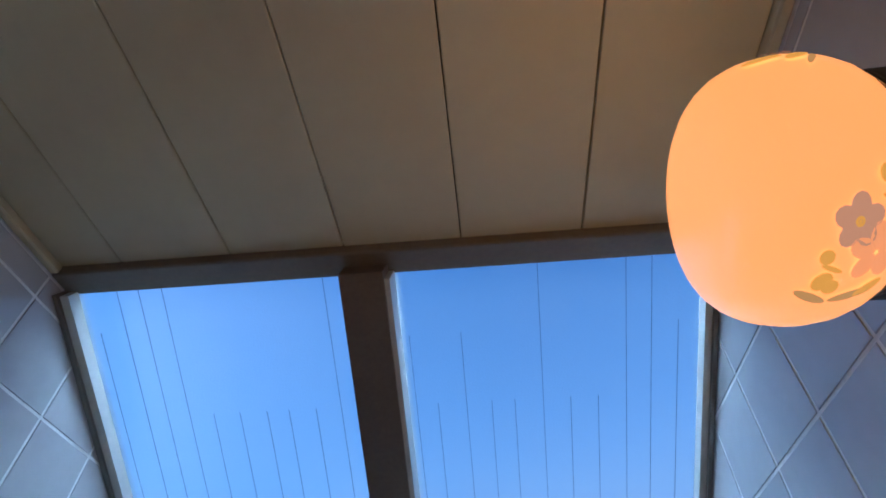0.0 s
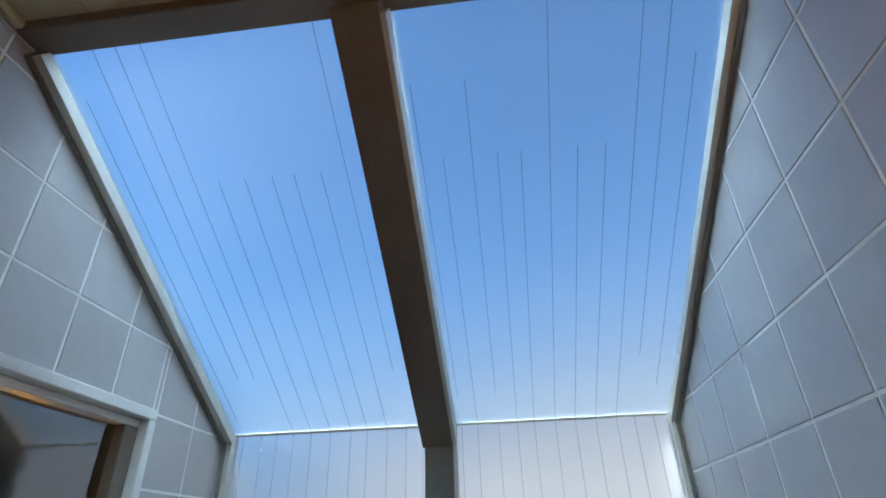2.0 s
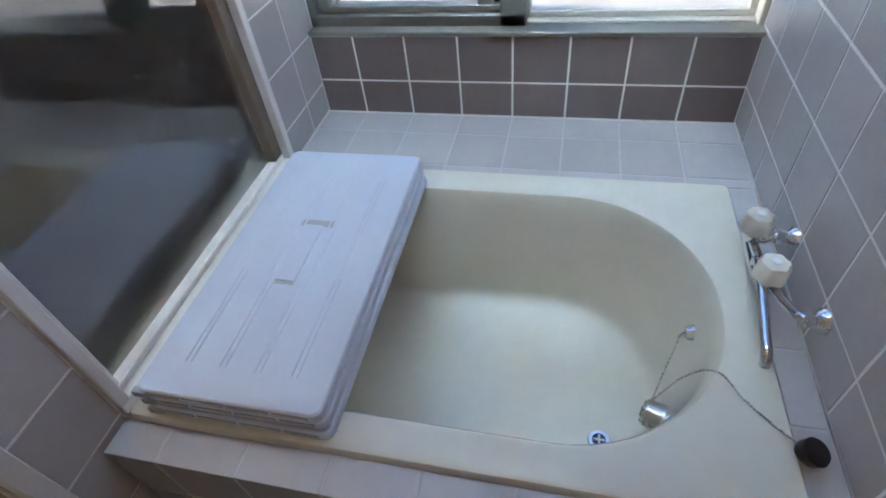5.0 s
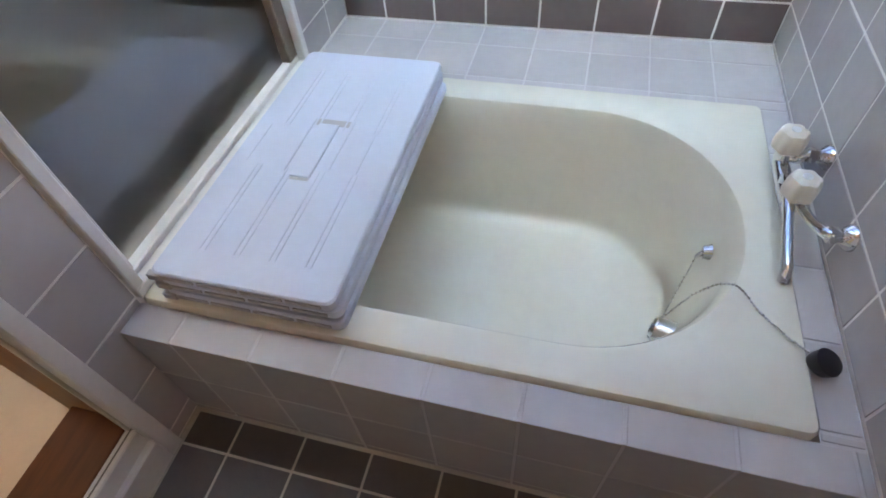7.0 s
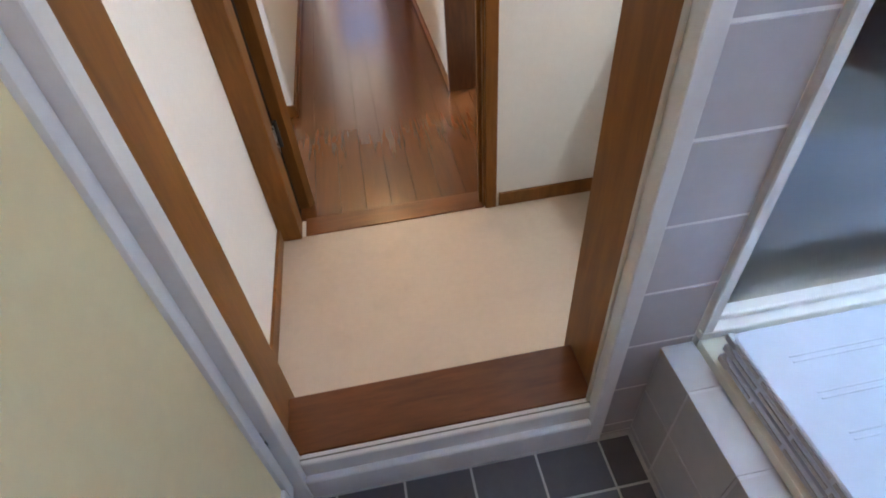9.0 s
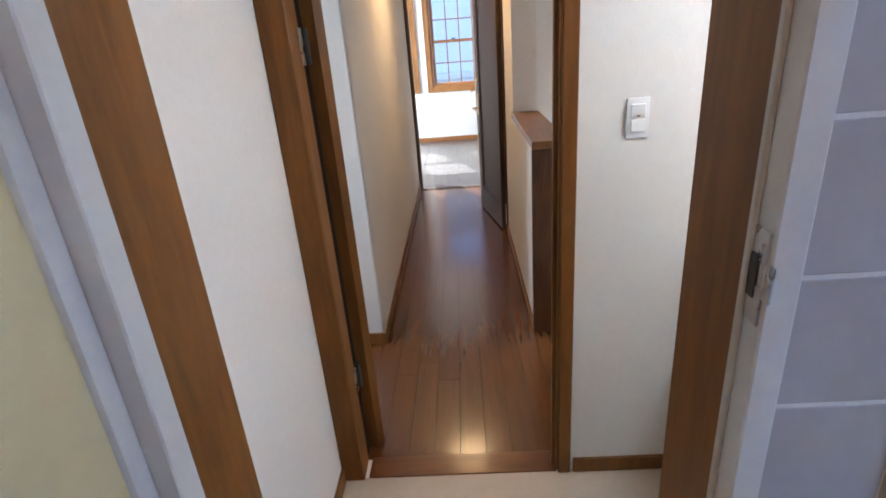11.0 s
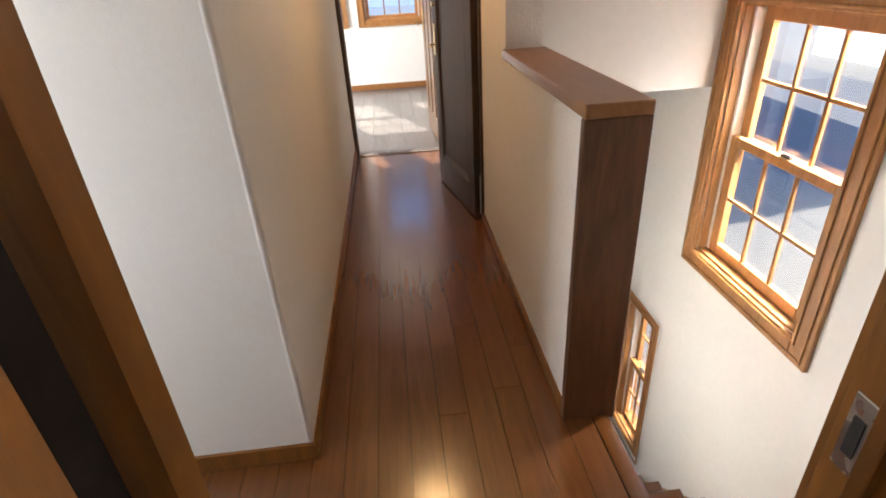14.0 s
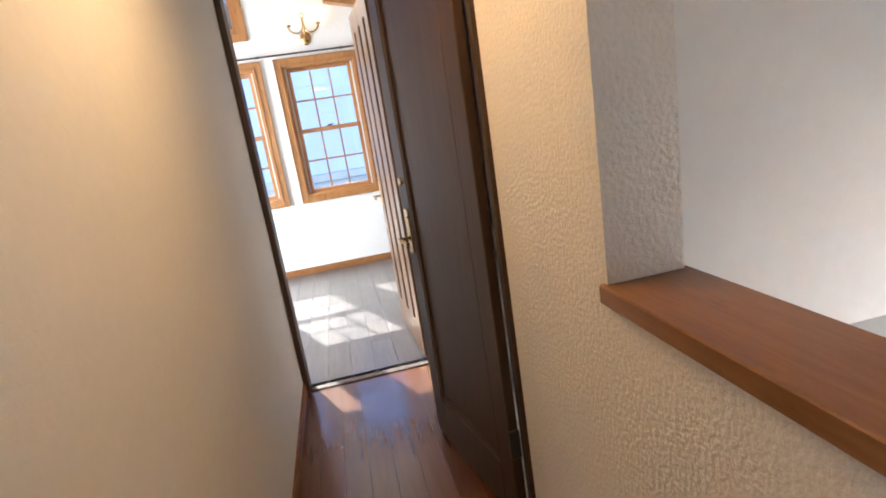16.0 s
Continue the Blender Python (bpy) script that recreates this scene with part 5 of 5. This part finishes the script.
tagged(part("ceiling_beam", slab(bmesh.new(), [(0.55, 2.80), (2.4, 2.40), (2.4, 2.52), (0.55, 2.92)], "x", LX0, LX0 + 0.12), M_OAK, smooth=False), "golden timber brace on the living room wall", "beam", kind="structure")
tagged(part("baseboard", one_box(LX0, LX0 + 0.015, LY0, LY1, 0.0, 0.075, 0.003), M_WOOD_CAP, smooth=False), "brown wooden living room baseboard", "baseboard", kind="structure")
sash_window("window_5", "double-hung oak living room window with grid bars", *W1, on_x(LX0), casing=0.08, f=0.036)
sash_window("window_6", "double-hung oak living room window with grid bars", *W2, on_x(LX0), casing=0.08, f=0.036)
sash_window("window_7", "double-hung oak living room window with grid bars", *W5, on_x(LX0), casing=0.08, f=0.036)
for nm, (u0, u1, z0, z1) in (("window_9", W3), ("window_10", W4)):
    cw = empty(nm, LX0, (u0 + u1) / 2, z0, "small fixed oak clerestory window under the living room ceiling", "window", kind="structure")
    for a, b, c, d in ((u0 - 0.08, u0, z0 - 0.08, z1 + 0.08), (u1, u1 + 0.08, z0 - 0.08, z1 + 0.08), (u0, u1, z0 - 0.08, z0), (u0, u1, z1, z1 + 0.08)):
        part("casing", one_box(LX0, LX0 + 0.022, a, b, c, d, 0.003), M_OAK, cw)
    for a, b, c, d in ((u0, u0 + 0.05, z0, z1), (u1 - 0.05, u1, z0, z1), (u0 + 0.05, u1 - 0.05, z0, z0 + 0.05), (u0 + 0.05, u1 - 0.05, z1 - 0.05, z1)):
        part("sash", one_box(LX0 - 0.12, LX0, a, b, c, d, 0.003), M_OAK, cw)
    g = part("pane", one_box(LX0 - 0.084, LX0 - 0.080, u0 + 0.045, u1 - 0.045, z0 + 0.045, z1 - 0.045), M_GLASS, cw, "clear glass pane", smooth=False)
    g.visible_shadow = False
lf = empty("door_frame_living", -6.08, 0.31, 0.0, "dark brown living room door frame", "door frame", kind="structure")
part("jamb", one_box(HX0 - 0.115, HX0 + 0.012, HYL + 0.002, HYL + 0.034, 0.0, 2.3, 0.003), M_DOOR, lf)
part("jamb", one_box(HX0 - 0.115, HX0 + 0.012, 0.70, 0.735, 0.0, 2.3, 0.003), M_DOOR, lf)
part("head", one_box(HX0 - 0.115, HX0 + 0.012, HYL + 0.034, 0.70, 2.26, 2.3, 0.003), M_DOOR, lf)
part("sill", one_box(HX0 - 0.045, HX0 + 0.006, HYL + 0.034, 0.70, -0.01, 0.008, 0.003), M_DOOR, lf, "dark threshold strip")
# living room door with narrow glass strips, open into the room
ldo = empty("living_room_door", 0, 0, 0, "brown living room door with narrow glass strips, standing open", "door")
LW = 0.80
def lb(u0, u1, d0, d1, z0, z1, bev=0.003):
    return one_box(-u1, -u0, d0, d1, z0, z1, bev)
us = (0.0, 0.12, 0.20, 0.36, 0.44, 0.60, 0.68, LW)
for k in range(0, len(us) - 1, 2):
    part("stile", lb(us[k], us[k + 1], -0.036, 0, 0.01, 2.25), M_DOOR_GLASS_WOOD, ldo)
for k in range(1, len(us) - 1, 2):
    part("rail", lb(us[k], us[k + 1], -0.036, 0, 0.01, 0.22), M_DOOR_GLASS_WOOD, ldo)
    part("rail", lb(us[k], us[k + 1], -0.036, 0, 2.12, 2.25), M_DOOR_GLASS_WOOD, ldo)
    g = part("glass_strip", lb(us[k], us[k + 1], -0.021, -0.015, 0.22, 2.12, 0), M_FROST_LOW, ldo, "frosted glass strip", smooth=False)
    g.visible_shadow = False
lp = part("handle_plate", lb(LW - 0.075, LW - 0.035, -0.042, -0.035, 0.92, 1.12, 0.003), M_BRASS, ldo, "brass lever plate")
part("lever", tube(bmesh.new(), smooth_path([(-LW + 0.055, -0.04, 1.0), (-LW + 0.055, -0.085, 1.0), (-LW + 0.08, -0.095, 1.0), (-LW + 0.16, -0.092, 0.995)]), 0.0085, 10), M_BRASS, lp)
ldo.matrix_world = pose(-6.13, 0.712, 0, 0, 0, 3)
# curtain rod
rod = empty("curtain_rod", LX0, 0.0, 2.36, "thin dark iron curtain rod above the living room windows", "curtain rod")
part("rod", tube(bmesh.new(), [(LX0 + 0.07, -1.35, 2.35), (LX0 + 0.07, 1.05, 2.35)], 0.009, 10), M_BLACK, rod)
for y in (-1.2, -0.2, 0.65):
    part("bracket", tube(bmesh.new(), [(LX0, y, 2.355), (LX0 + 0.07, y, 2.35)], 0.008, 8), M_BLACK, rod)
    part("ring", tube(bmesh.new(), [(LX0 + 0.07, y - 0.012, 2.35), (LX0 + 0.07, y + 0.012, 2.35)], 0.014, 10), M_BLACK, rod)
# wall sconce
sc = empty("wall_sconce", LX0, 0.31, 2.5, "aged brass two-arm candle sconce with lit bulbs", "lamp")
part("back_plate", loft(bmesh.new(), [[(LX0 + d, 0.31 + r * math.cos(2 * math.pi * k / 20), 2.49 + 1.25 * r * math.sin(2 * math.pi * k / 20)) for k in range(20)] for d, r in ((0, 0.055), (0.012, 0.055), (0.022, 0.04), (0.03, 0.02))], True, True), M_BRASS, sc, "oval brass wall plate")
part("stem", tube(bmesh.new(), smooth_path([(LX0 + 0.02, 0.31, 2.49), (LX0 + 0.07, 0.31, 2.53), (LX0 + 0.075, 0.31, 2.60), (LX0 + 0.075, 0.31, 2.68)]), [0.009] * 9 + [0.012, 0.016, 0.018, 0.014, 0.010] + [0.012] * 5, 10), M_BRASS, sc)
bm = bmesh.new()
tube(bm, [(LX0 + 0.075, 0.31 + 0.022 * math.cos(a), 2.70 + 0.022 * math.sin(a)) for a in [2 * math.pi * k / 16 for k in range(17)]], 0.005, 6)
part("top_ring", bm, M_BRASS, sc)
for s in (-1, 1):
    arm = part("arm", tube(bmesh.new(), smooth_path([(LX0 + 0.075, 0.31, 2.59), (LX0 + 0.085, 0.31 + s * 0.05, 2.535), (LX0 + 0.09, 0.31 + s * 0.11, 2.54), (LX0 + 0.09, 0.31 + s * 0.145, 2.575), (LX0 + 0.09, 0.31 + s * 0.15, 2.60)]), 0.008, 10), M_BRASS, sc)
    yy = 0.31 + s * 0.15
    part("drip_pan", tube(bmesh.new(), [(LX0 + 0.09, yy, 2.597), (LX0 + 0.09, yy, 2.605), (LX0 + 0.09, yy, 2.615)], [0.012, 0.026, 0.028], 16), M_BRASS, arm)
    part("candle", tube(bmesh.new(), [(LX0 + 0.09, yy, 2.612), (LX0 + 0.09, yy, 2.69)], 0.011, 12), M_KNOB, arm)
    part("bulb", tube(bmesh.new(), [(LX0 + 0.09, yy, 2.69), (LX0 + 0.09, yy, 2.705), (LX0 + 0.09, yy, 2.725), (LX0 + 0.09, yy, 2.755)], [0.008, 0.013, 0.012, 0.002], 12), M_FLAME, arm, "lit candle bulb")

# ---- outside ----
GZ = -2.45
M_GROUND = material("pale_concrete_yard", (0.155, 0.148, 0.134), 0.9, vary=0.25, scale=1.5, bump=0.4, bump_scale=30, normal_dist=0.01)
M_ASPHALT = material("asphalt", (0.095, 0.10, 0.11), 0.9, vary=0.2, scale=2, bump=0.3, bump_scale=80)
M_CARPAINT = material("white_car_paint", (0.72, 0.72, 0.72), 0.15, vary=0.01, coat=0.6)
M_CARGLASS = material("dark_car_glass", (0.02, 0.025, 0.03), 0.05, vary=0.02)
M_TYRE = material("tyre_rubber", (0.02, 0.02, 0.02), 0.8)
M_SIDING = material("pale_siding", (0.84, 0.87, 0.90), 0.7, vary=0.06, scale=2)
M_BEIGE = material("pale_pink_render", (0.70, 0.64, 0.60), 0.85, vary=0.08, scale=1.5)
M_ROOF = material("grey_roof_tile", (0.30, 0.31, 0.33), 0.6, vary=0.15, scale=3)
ground = bmesh.new()
box(ground, -400, 400, -400, 400, GZ - 0.3, GZ)
tagged(part("ground", ground, M_GROUND, smooth=False), "worn grey sunlit concrete yard", "ground", kind="structure")
tagged(part("road", one_box(-60, -4.0, 7.7, 15.0, GZ - 0.1, GZ + 0.004), M_ASPHALT, smooth=False), "grey asphalt road", "road", kind="structure")


def house(name, x0, x1, y0, y1, h, roof_h, mat, label, turn=0.0, blind_end=False):
    ob = empty(name, (x0 + x1) / 2, (y0 + y1) / 2, GZ, label, "house")
    w = part("wall", one_box(x0, x1, y0, y1, GZ, GZ + h), mat, ob, smooth=False)
    ym = (y0 + y1) / 2
    r = bmesh.new()
    slab(r, [(y0 - 0.5, GZ + h - 0.1), (ym, GZ + h + roof_h), (y1 + 0.5, GZ + h - 0.1), (y1 + 0.5, GZ + h + 0.05), (ym, GZ + h + roof_h + 0.15), (y0 - 0.5, GZ + h + 0.05)], "x", x0 - 0.5, x1 + 0.5)
    part("roof", r, M_ROOF, ob, smooth=False)
    for k in range(int((x1 - x0) / 2.4)):
        for z in (1.0, 3.7):
            if z + 1.2 > h:
                continue
            xx = x0 + 0.8 + 2.4 * k
            wd = part("window", one_box(xx, xx + 1.2, y0 - 0.03, y0 + 0.02, GZ + z, GZ + z + 1.1, 0.01), M_WHITE_FRAME, ob, smooth=False)
            part("pane", one_box(xx + 0.06, xx + 1.14, y0 - 0.035, y0 - 0.028, GZ + z + 0.06, GZ + z + 1.04), M_CARGLASS, wd, smooth=False)
    if blind_end:
        part("ledge", one_box(x1, x1 + 0.22, y0, y1, GZ + 2.85, GZ + 3.05, 0.02), M_WHITE_FRAME, ob, "white ledge along the wall", smooth=False)
    for k in range(0 if blind_end else int((y1 - y0) / 2.6)):
        for z in (1.0, 3.7):
            if z + 1.2 > h:
                continue
            yy = y0 + 0.8 + 2.6 * k
            wd = part("window", one_box(x1 - 0.02, x1 + 0.03, yy, yy + 1.2, GZ + z, GZ + z + 1.1, 0.01), M_WHITE_FRAME, ob, smooth=False)
            part("pane", one_box(x1 + 0.028, x1 + 0.035, yy + 0.06, yy + 1.14, GZ + z + 0.06, GZ + z + 1.04), M_CARGLASS, wd, smooth=False)
    ob.matrix_world = ob.matrix_world @ Matrix.Rotation(radians(turn), 4, "Z")
    return ob


house("neighbour_house", -26, -16.5, -9, 8, 5.9, 1.2, M_SIDING, "pale blue-grey sided neighbouring house with a grey roof", blind_end=True)
house("neighbour_house", -3.0, 9.0, 9.5, 16, 6.0, 1.6, M_BEIGE, "pale pink-beige rendered neighbouring house", -32)
house("neighbour_house", -22, -9, 17, 25, 5.4, 1.8, M_SIDING, "pale blue-grey house across the road")
# own house roof
tagged(part("roof_slab", one_box(-9.3, -0.86, -3.0, 1.36, 4.24, 4.34), M_ROOF, smooth=False), "grey roof of the house", "roof", kind="structure")


def car(x, y, turn):
    """A small white car, nose towards -x before it is turned."""
    ob = empty("car", 0, 0, 0, "small white parked car with alloy wheels", "car")
    L, W = 3.5, 1.52
    def sect(xx, zt, zb, hw, tw):
        return [(xx, -hw, zb), (xx, -hw - 0.01, (zb + zt) / 2), (xx, -hw * tw, zt), (xx, hw * tw, zt), (xx, hw + 0.01, (zb + zt) / 2), (xx, hw, zb)]
    body = [sect(-L / 2, 0.62, 0.32, 0.56, 0.9), sect(-L / 2 + 0.06, 0.74, 0.22, 0.68, 0.9), sect(-L / 2 + 0.35, 0.86, 0.2, 0.74, 0.92), sect(-0.75, 0.96, 0.2, 0.75, 0.94), sect(0.9, 1.0, 0.2, 0.75, 0.94), sect(L / 2 - 0.1, 0.98, 0.22, 0.72, 0.94), sect(L / 2, 0.85, 0.3, 0.66, 0.92)]
    part("body", loft(bmesh.new(), body, True, True), M_CARPAINT, ob)
    cab = [sect(-0.95, 0.97, 0.92, 0.68, 1.0), sect(-0.38, 1.44, 0.92, 0.70, 0.82), sect(0.2, 1.50, 0.92, 0.70, 0.82), sect(1.2, 1.46, 0.92, 0.70, 0.82), sect(1.62, 1.0, 0.92, 0.68, 0.98)]
    part("cabin", loft(bmesh.new(), cab, True, True), M_CARPAINT, ob)
    for s in (-1, 1):
        for a, b in ((-0.32, 0.30), (0.36, 1.12)):
            bm = bmesh.new()
            vs = [bm.verts.new(q) for q in ((a, s * 0.715, 1.0), (b, s * 0.715, 1.0), (b - 0.04, s * 0.625, 1.38), (a + 0.03, s * 0.625, 1.38))]
            f = bm.faces.new(vs)
            g = bmesh.ops.extrude_face_region(bm, geom=[f])
            bmesh.ops.translate(bm, verts=[v for v in g["geom"] if isinstance(v, bmesh.types.BMVert)], vec=(0, s * 0.012, 0))
            part("side_window", bm, M_CARGLASS, ob, smooth=False)
        hl = bmesh.new()
        bmesh.ops.create_icosphere(hl, subdivisions=2, radius=1)
        bmesh.ops.scale(hl, vec=(0.13, 0.12, 0.09), verts=hl.verts)
        bmesh.ops.translate(hl, vec=(-L / 2 + 0.14, s * 0.54, 0.66), verts=hl.verts)
        part("headlight", hl, M_CERAMIC, ob, "clear headlight")
        part("mirror", one_box(-0.62, -0.5, s * 0.74 if s > 0 else -0.90, s * 0.90 if s > 0 else -0.74, 0.95, 1.06, 0.03, 2), M_CARPAINT, ob)
        for wx in (-1.12, 1.12):
            y0, y1 = (0.60, 0.775) if s > 0 else (-0.60, -0.775)
            wh = part("wheel", tube(bmesh.new(), [(wx, y0, 0.30), (wx, y1 * 0.98, 0.30), (wx, y1, 0.30)], [0.30, 0.30, 0.275], 28), M_TYRE, ob, "black tyre with alloy rim")
            rm = part("rim", tube(bmesh.new(), [(wx, y1 * 0.99, 0.30), (wx, y1 * 1.008, 0.30)], [0.20, 0.19], 24), M_BLACK, wh)
            bm = bmesh.new()
            for k in range(6):
                a = 2 * math.pi * k / 6
                tube(bm, [(wx + 0.03 * math.cos(a), y1 * 1.012, 0.30 + 0.03 * math.sin(a)), (wx + 0.185 * math.cos(a), y1 * 1.012, 0.30 + 0.185 * math.sin(a))], [0.03, 0.022], 6)
            tube(bm, [(wx + 0.19 * math.cos(2 * math.pi * k / 24), y1 * 1.01, 0.30 + 0.19 * math.sin(2 * math.pi * k / 24)) for k in range(25)], 0.014, 6)
            part("alloy", bm, M_STEEL, wh, "silver alloy spokes")
    part("windscreen", slab(bmesh.new(), [(-0.90, 1.01), (-0.43, 1.40), (-0.45, 1.415), (-0.93, 1.02)], "y", -0.58, 0.58), M_CARGLASS, ob, smooth=False)
    part("grille", one_box(-L / 2 - 0.012, -L / 2 + 0.05, -0.35, 0.35, 0.36, 0.48, 0.02, 2), M_BLACK, ob)
    ob.matrix_world = pose(x, y, GZ, 0, 0, turn)
    return ob


car(-5.75, 6.95, 12)

# ---- tiles of the bathroom, last ----
glass_line = lambda y: SLOPE_LO[1] + (SLOPE_LO[0] - y) * (SLOPE_HI[1] - SLOPE_LO[1]) / (SLOPE_LO[0] - SLOPE_HI[0])
tiles(wall_right, "x", BX1 + 0.004, -1, BY0, 2.475, DECK + 0.0, 2.73, M_TILE, 1.29, 0.480, pitch=0.2015, clip=glass_line)
tiles(wall_right, "x", BX1 + 0.004, -1, BY0, 0.93, BZ, DECK, M_TILE, 1.29, 0.480, pitch=0.2015)
wall_hole = lambda y, z: PF[0] - 0.01 < y < PF[1] + 0.01 and PF[2] < z < PF[3]
tiles(wall_left, "x", BX0 - 0.004, 1, 0.842, PF[0], BZ, 2.73, M_TILE, 0.842, 0.163)
tiles(wall_left, "x", BX0 - 0.004, 1, PF[1], 2.475, DECK, 2.4, M_TILE, 2.275, 0.065, skip=wall_hole, clip=glass_line)
tiles(wall_left, "x", BX0 - 0.004, 1, PF[0], PF[1], PF[3], 2.73, M_TILE, 2.275, 0.065, skip=wall_hole, clip=glass_line)
tiles(wall_window, "y", BY1 + 0.004, -1, BX0, BX1, DECK, 0.664, M_TILE_DARK, -0.48, 0.487)
deck = empty("tub_deck", 0.1, 1.0, BZ, "grey-lilac tiled deck round the bathtub", "deck", kind="structure")
part("core", one_box(BX0, BX1, 0.942, TY0 - 0.003, BZ - 0.01, DECK - 0.004), M_GROUT_DECK, deck, smooth=False)
part("core", one_box(BX0, BX1, TY1 + 0.003, BY1 + 0.004, BZ, DECK - 0.004), M_GROUT_DECK, deck, smooth=False)
part("core", one_box(TX1 + 0.003, BX1, TY0 - 0.003, TY1 + 0.003, BZ, DECK - 0.004), M_GROUT_DECK, deck, smooth=False)
tiles(deck, "z", DECK - 0.004, 1, BX0, BX1, 0.936, TY0 - 0.002, M_TILE, -0.515, 0.936, pitch=0.2015)
tiles(deck, "z", DECK - 0.004, 1, BX0, BX1, TY1 + 0.002, BY1, M_TILE, -0.48, 1.9)
tiles(deck, "z", DECK - 0.004, 1, TX1 + 0.002, BX1, TY0 - 0.002, TY1 + 0.002, M_TILE, 0.92, 1.25)
tiles(deck, "y", 0.942, -1, BX0, BX1, BZ, DECK, M_TILE, -0.515, DECK, pitch=0.2015)
tiles(bath_floor, "z", BZ - 0.004, 1, BX0 + 0.012, BX1, BY0, 0.934, M_TILE_FLOOR, -0.692, 0.835, gap=0.007, t=0.0016)
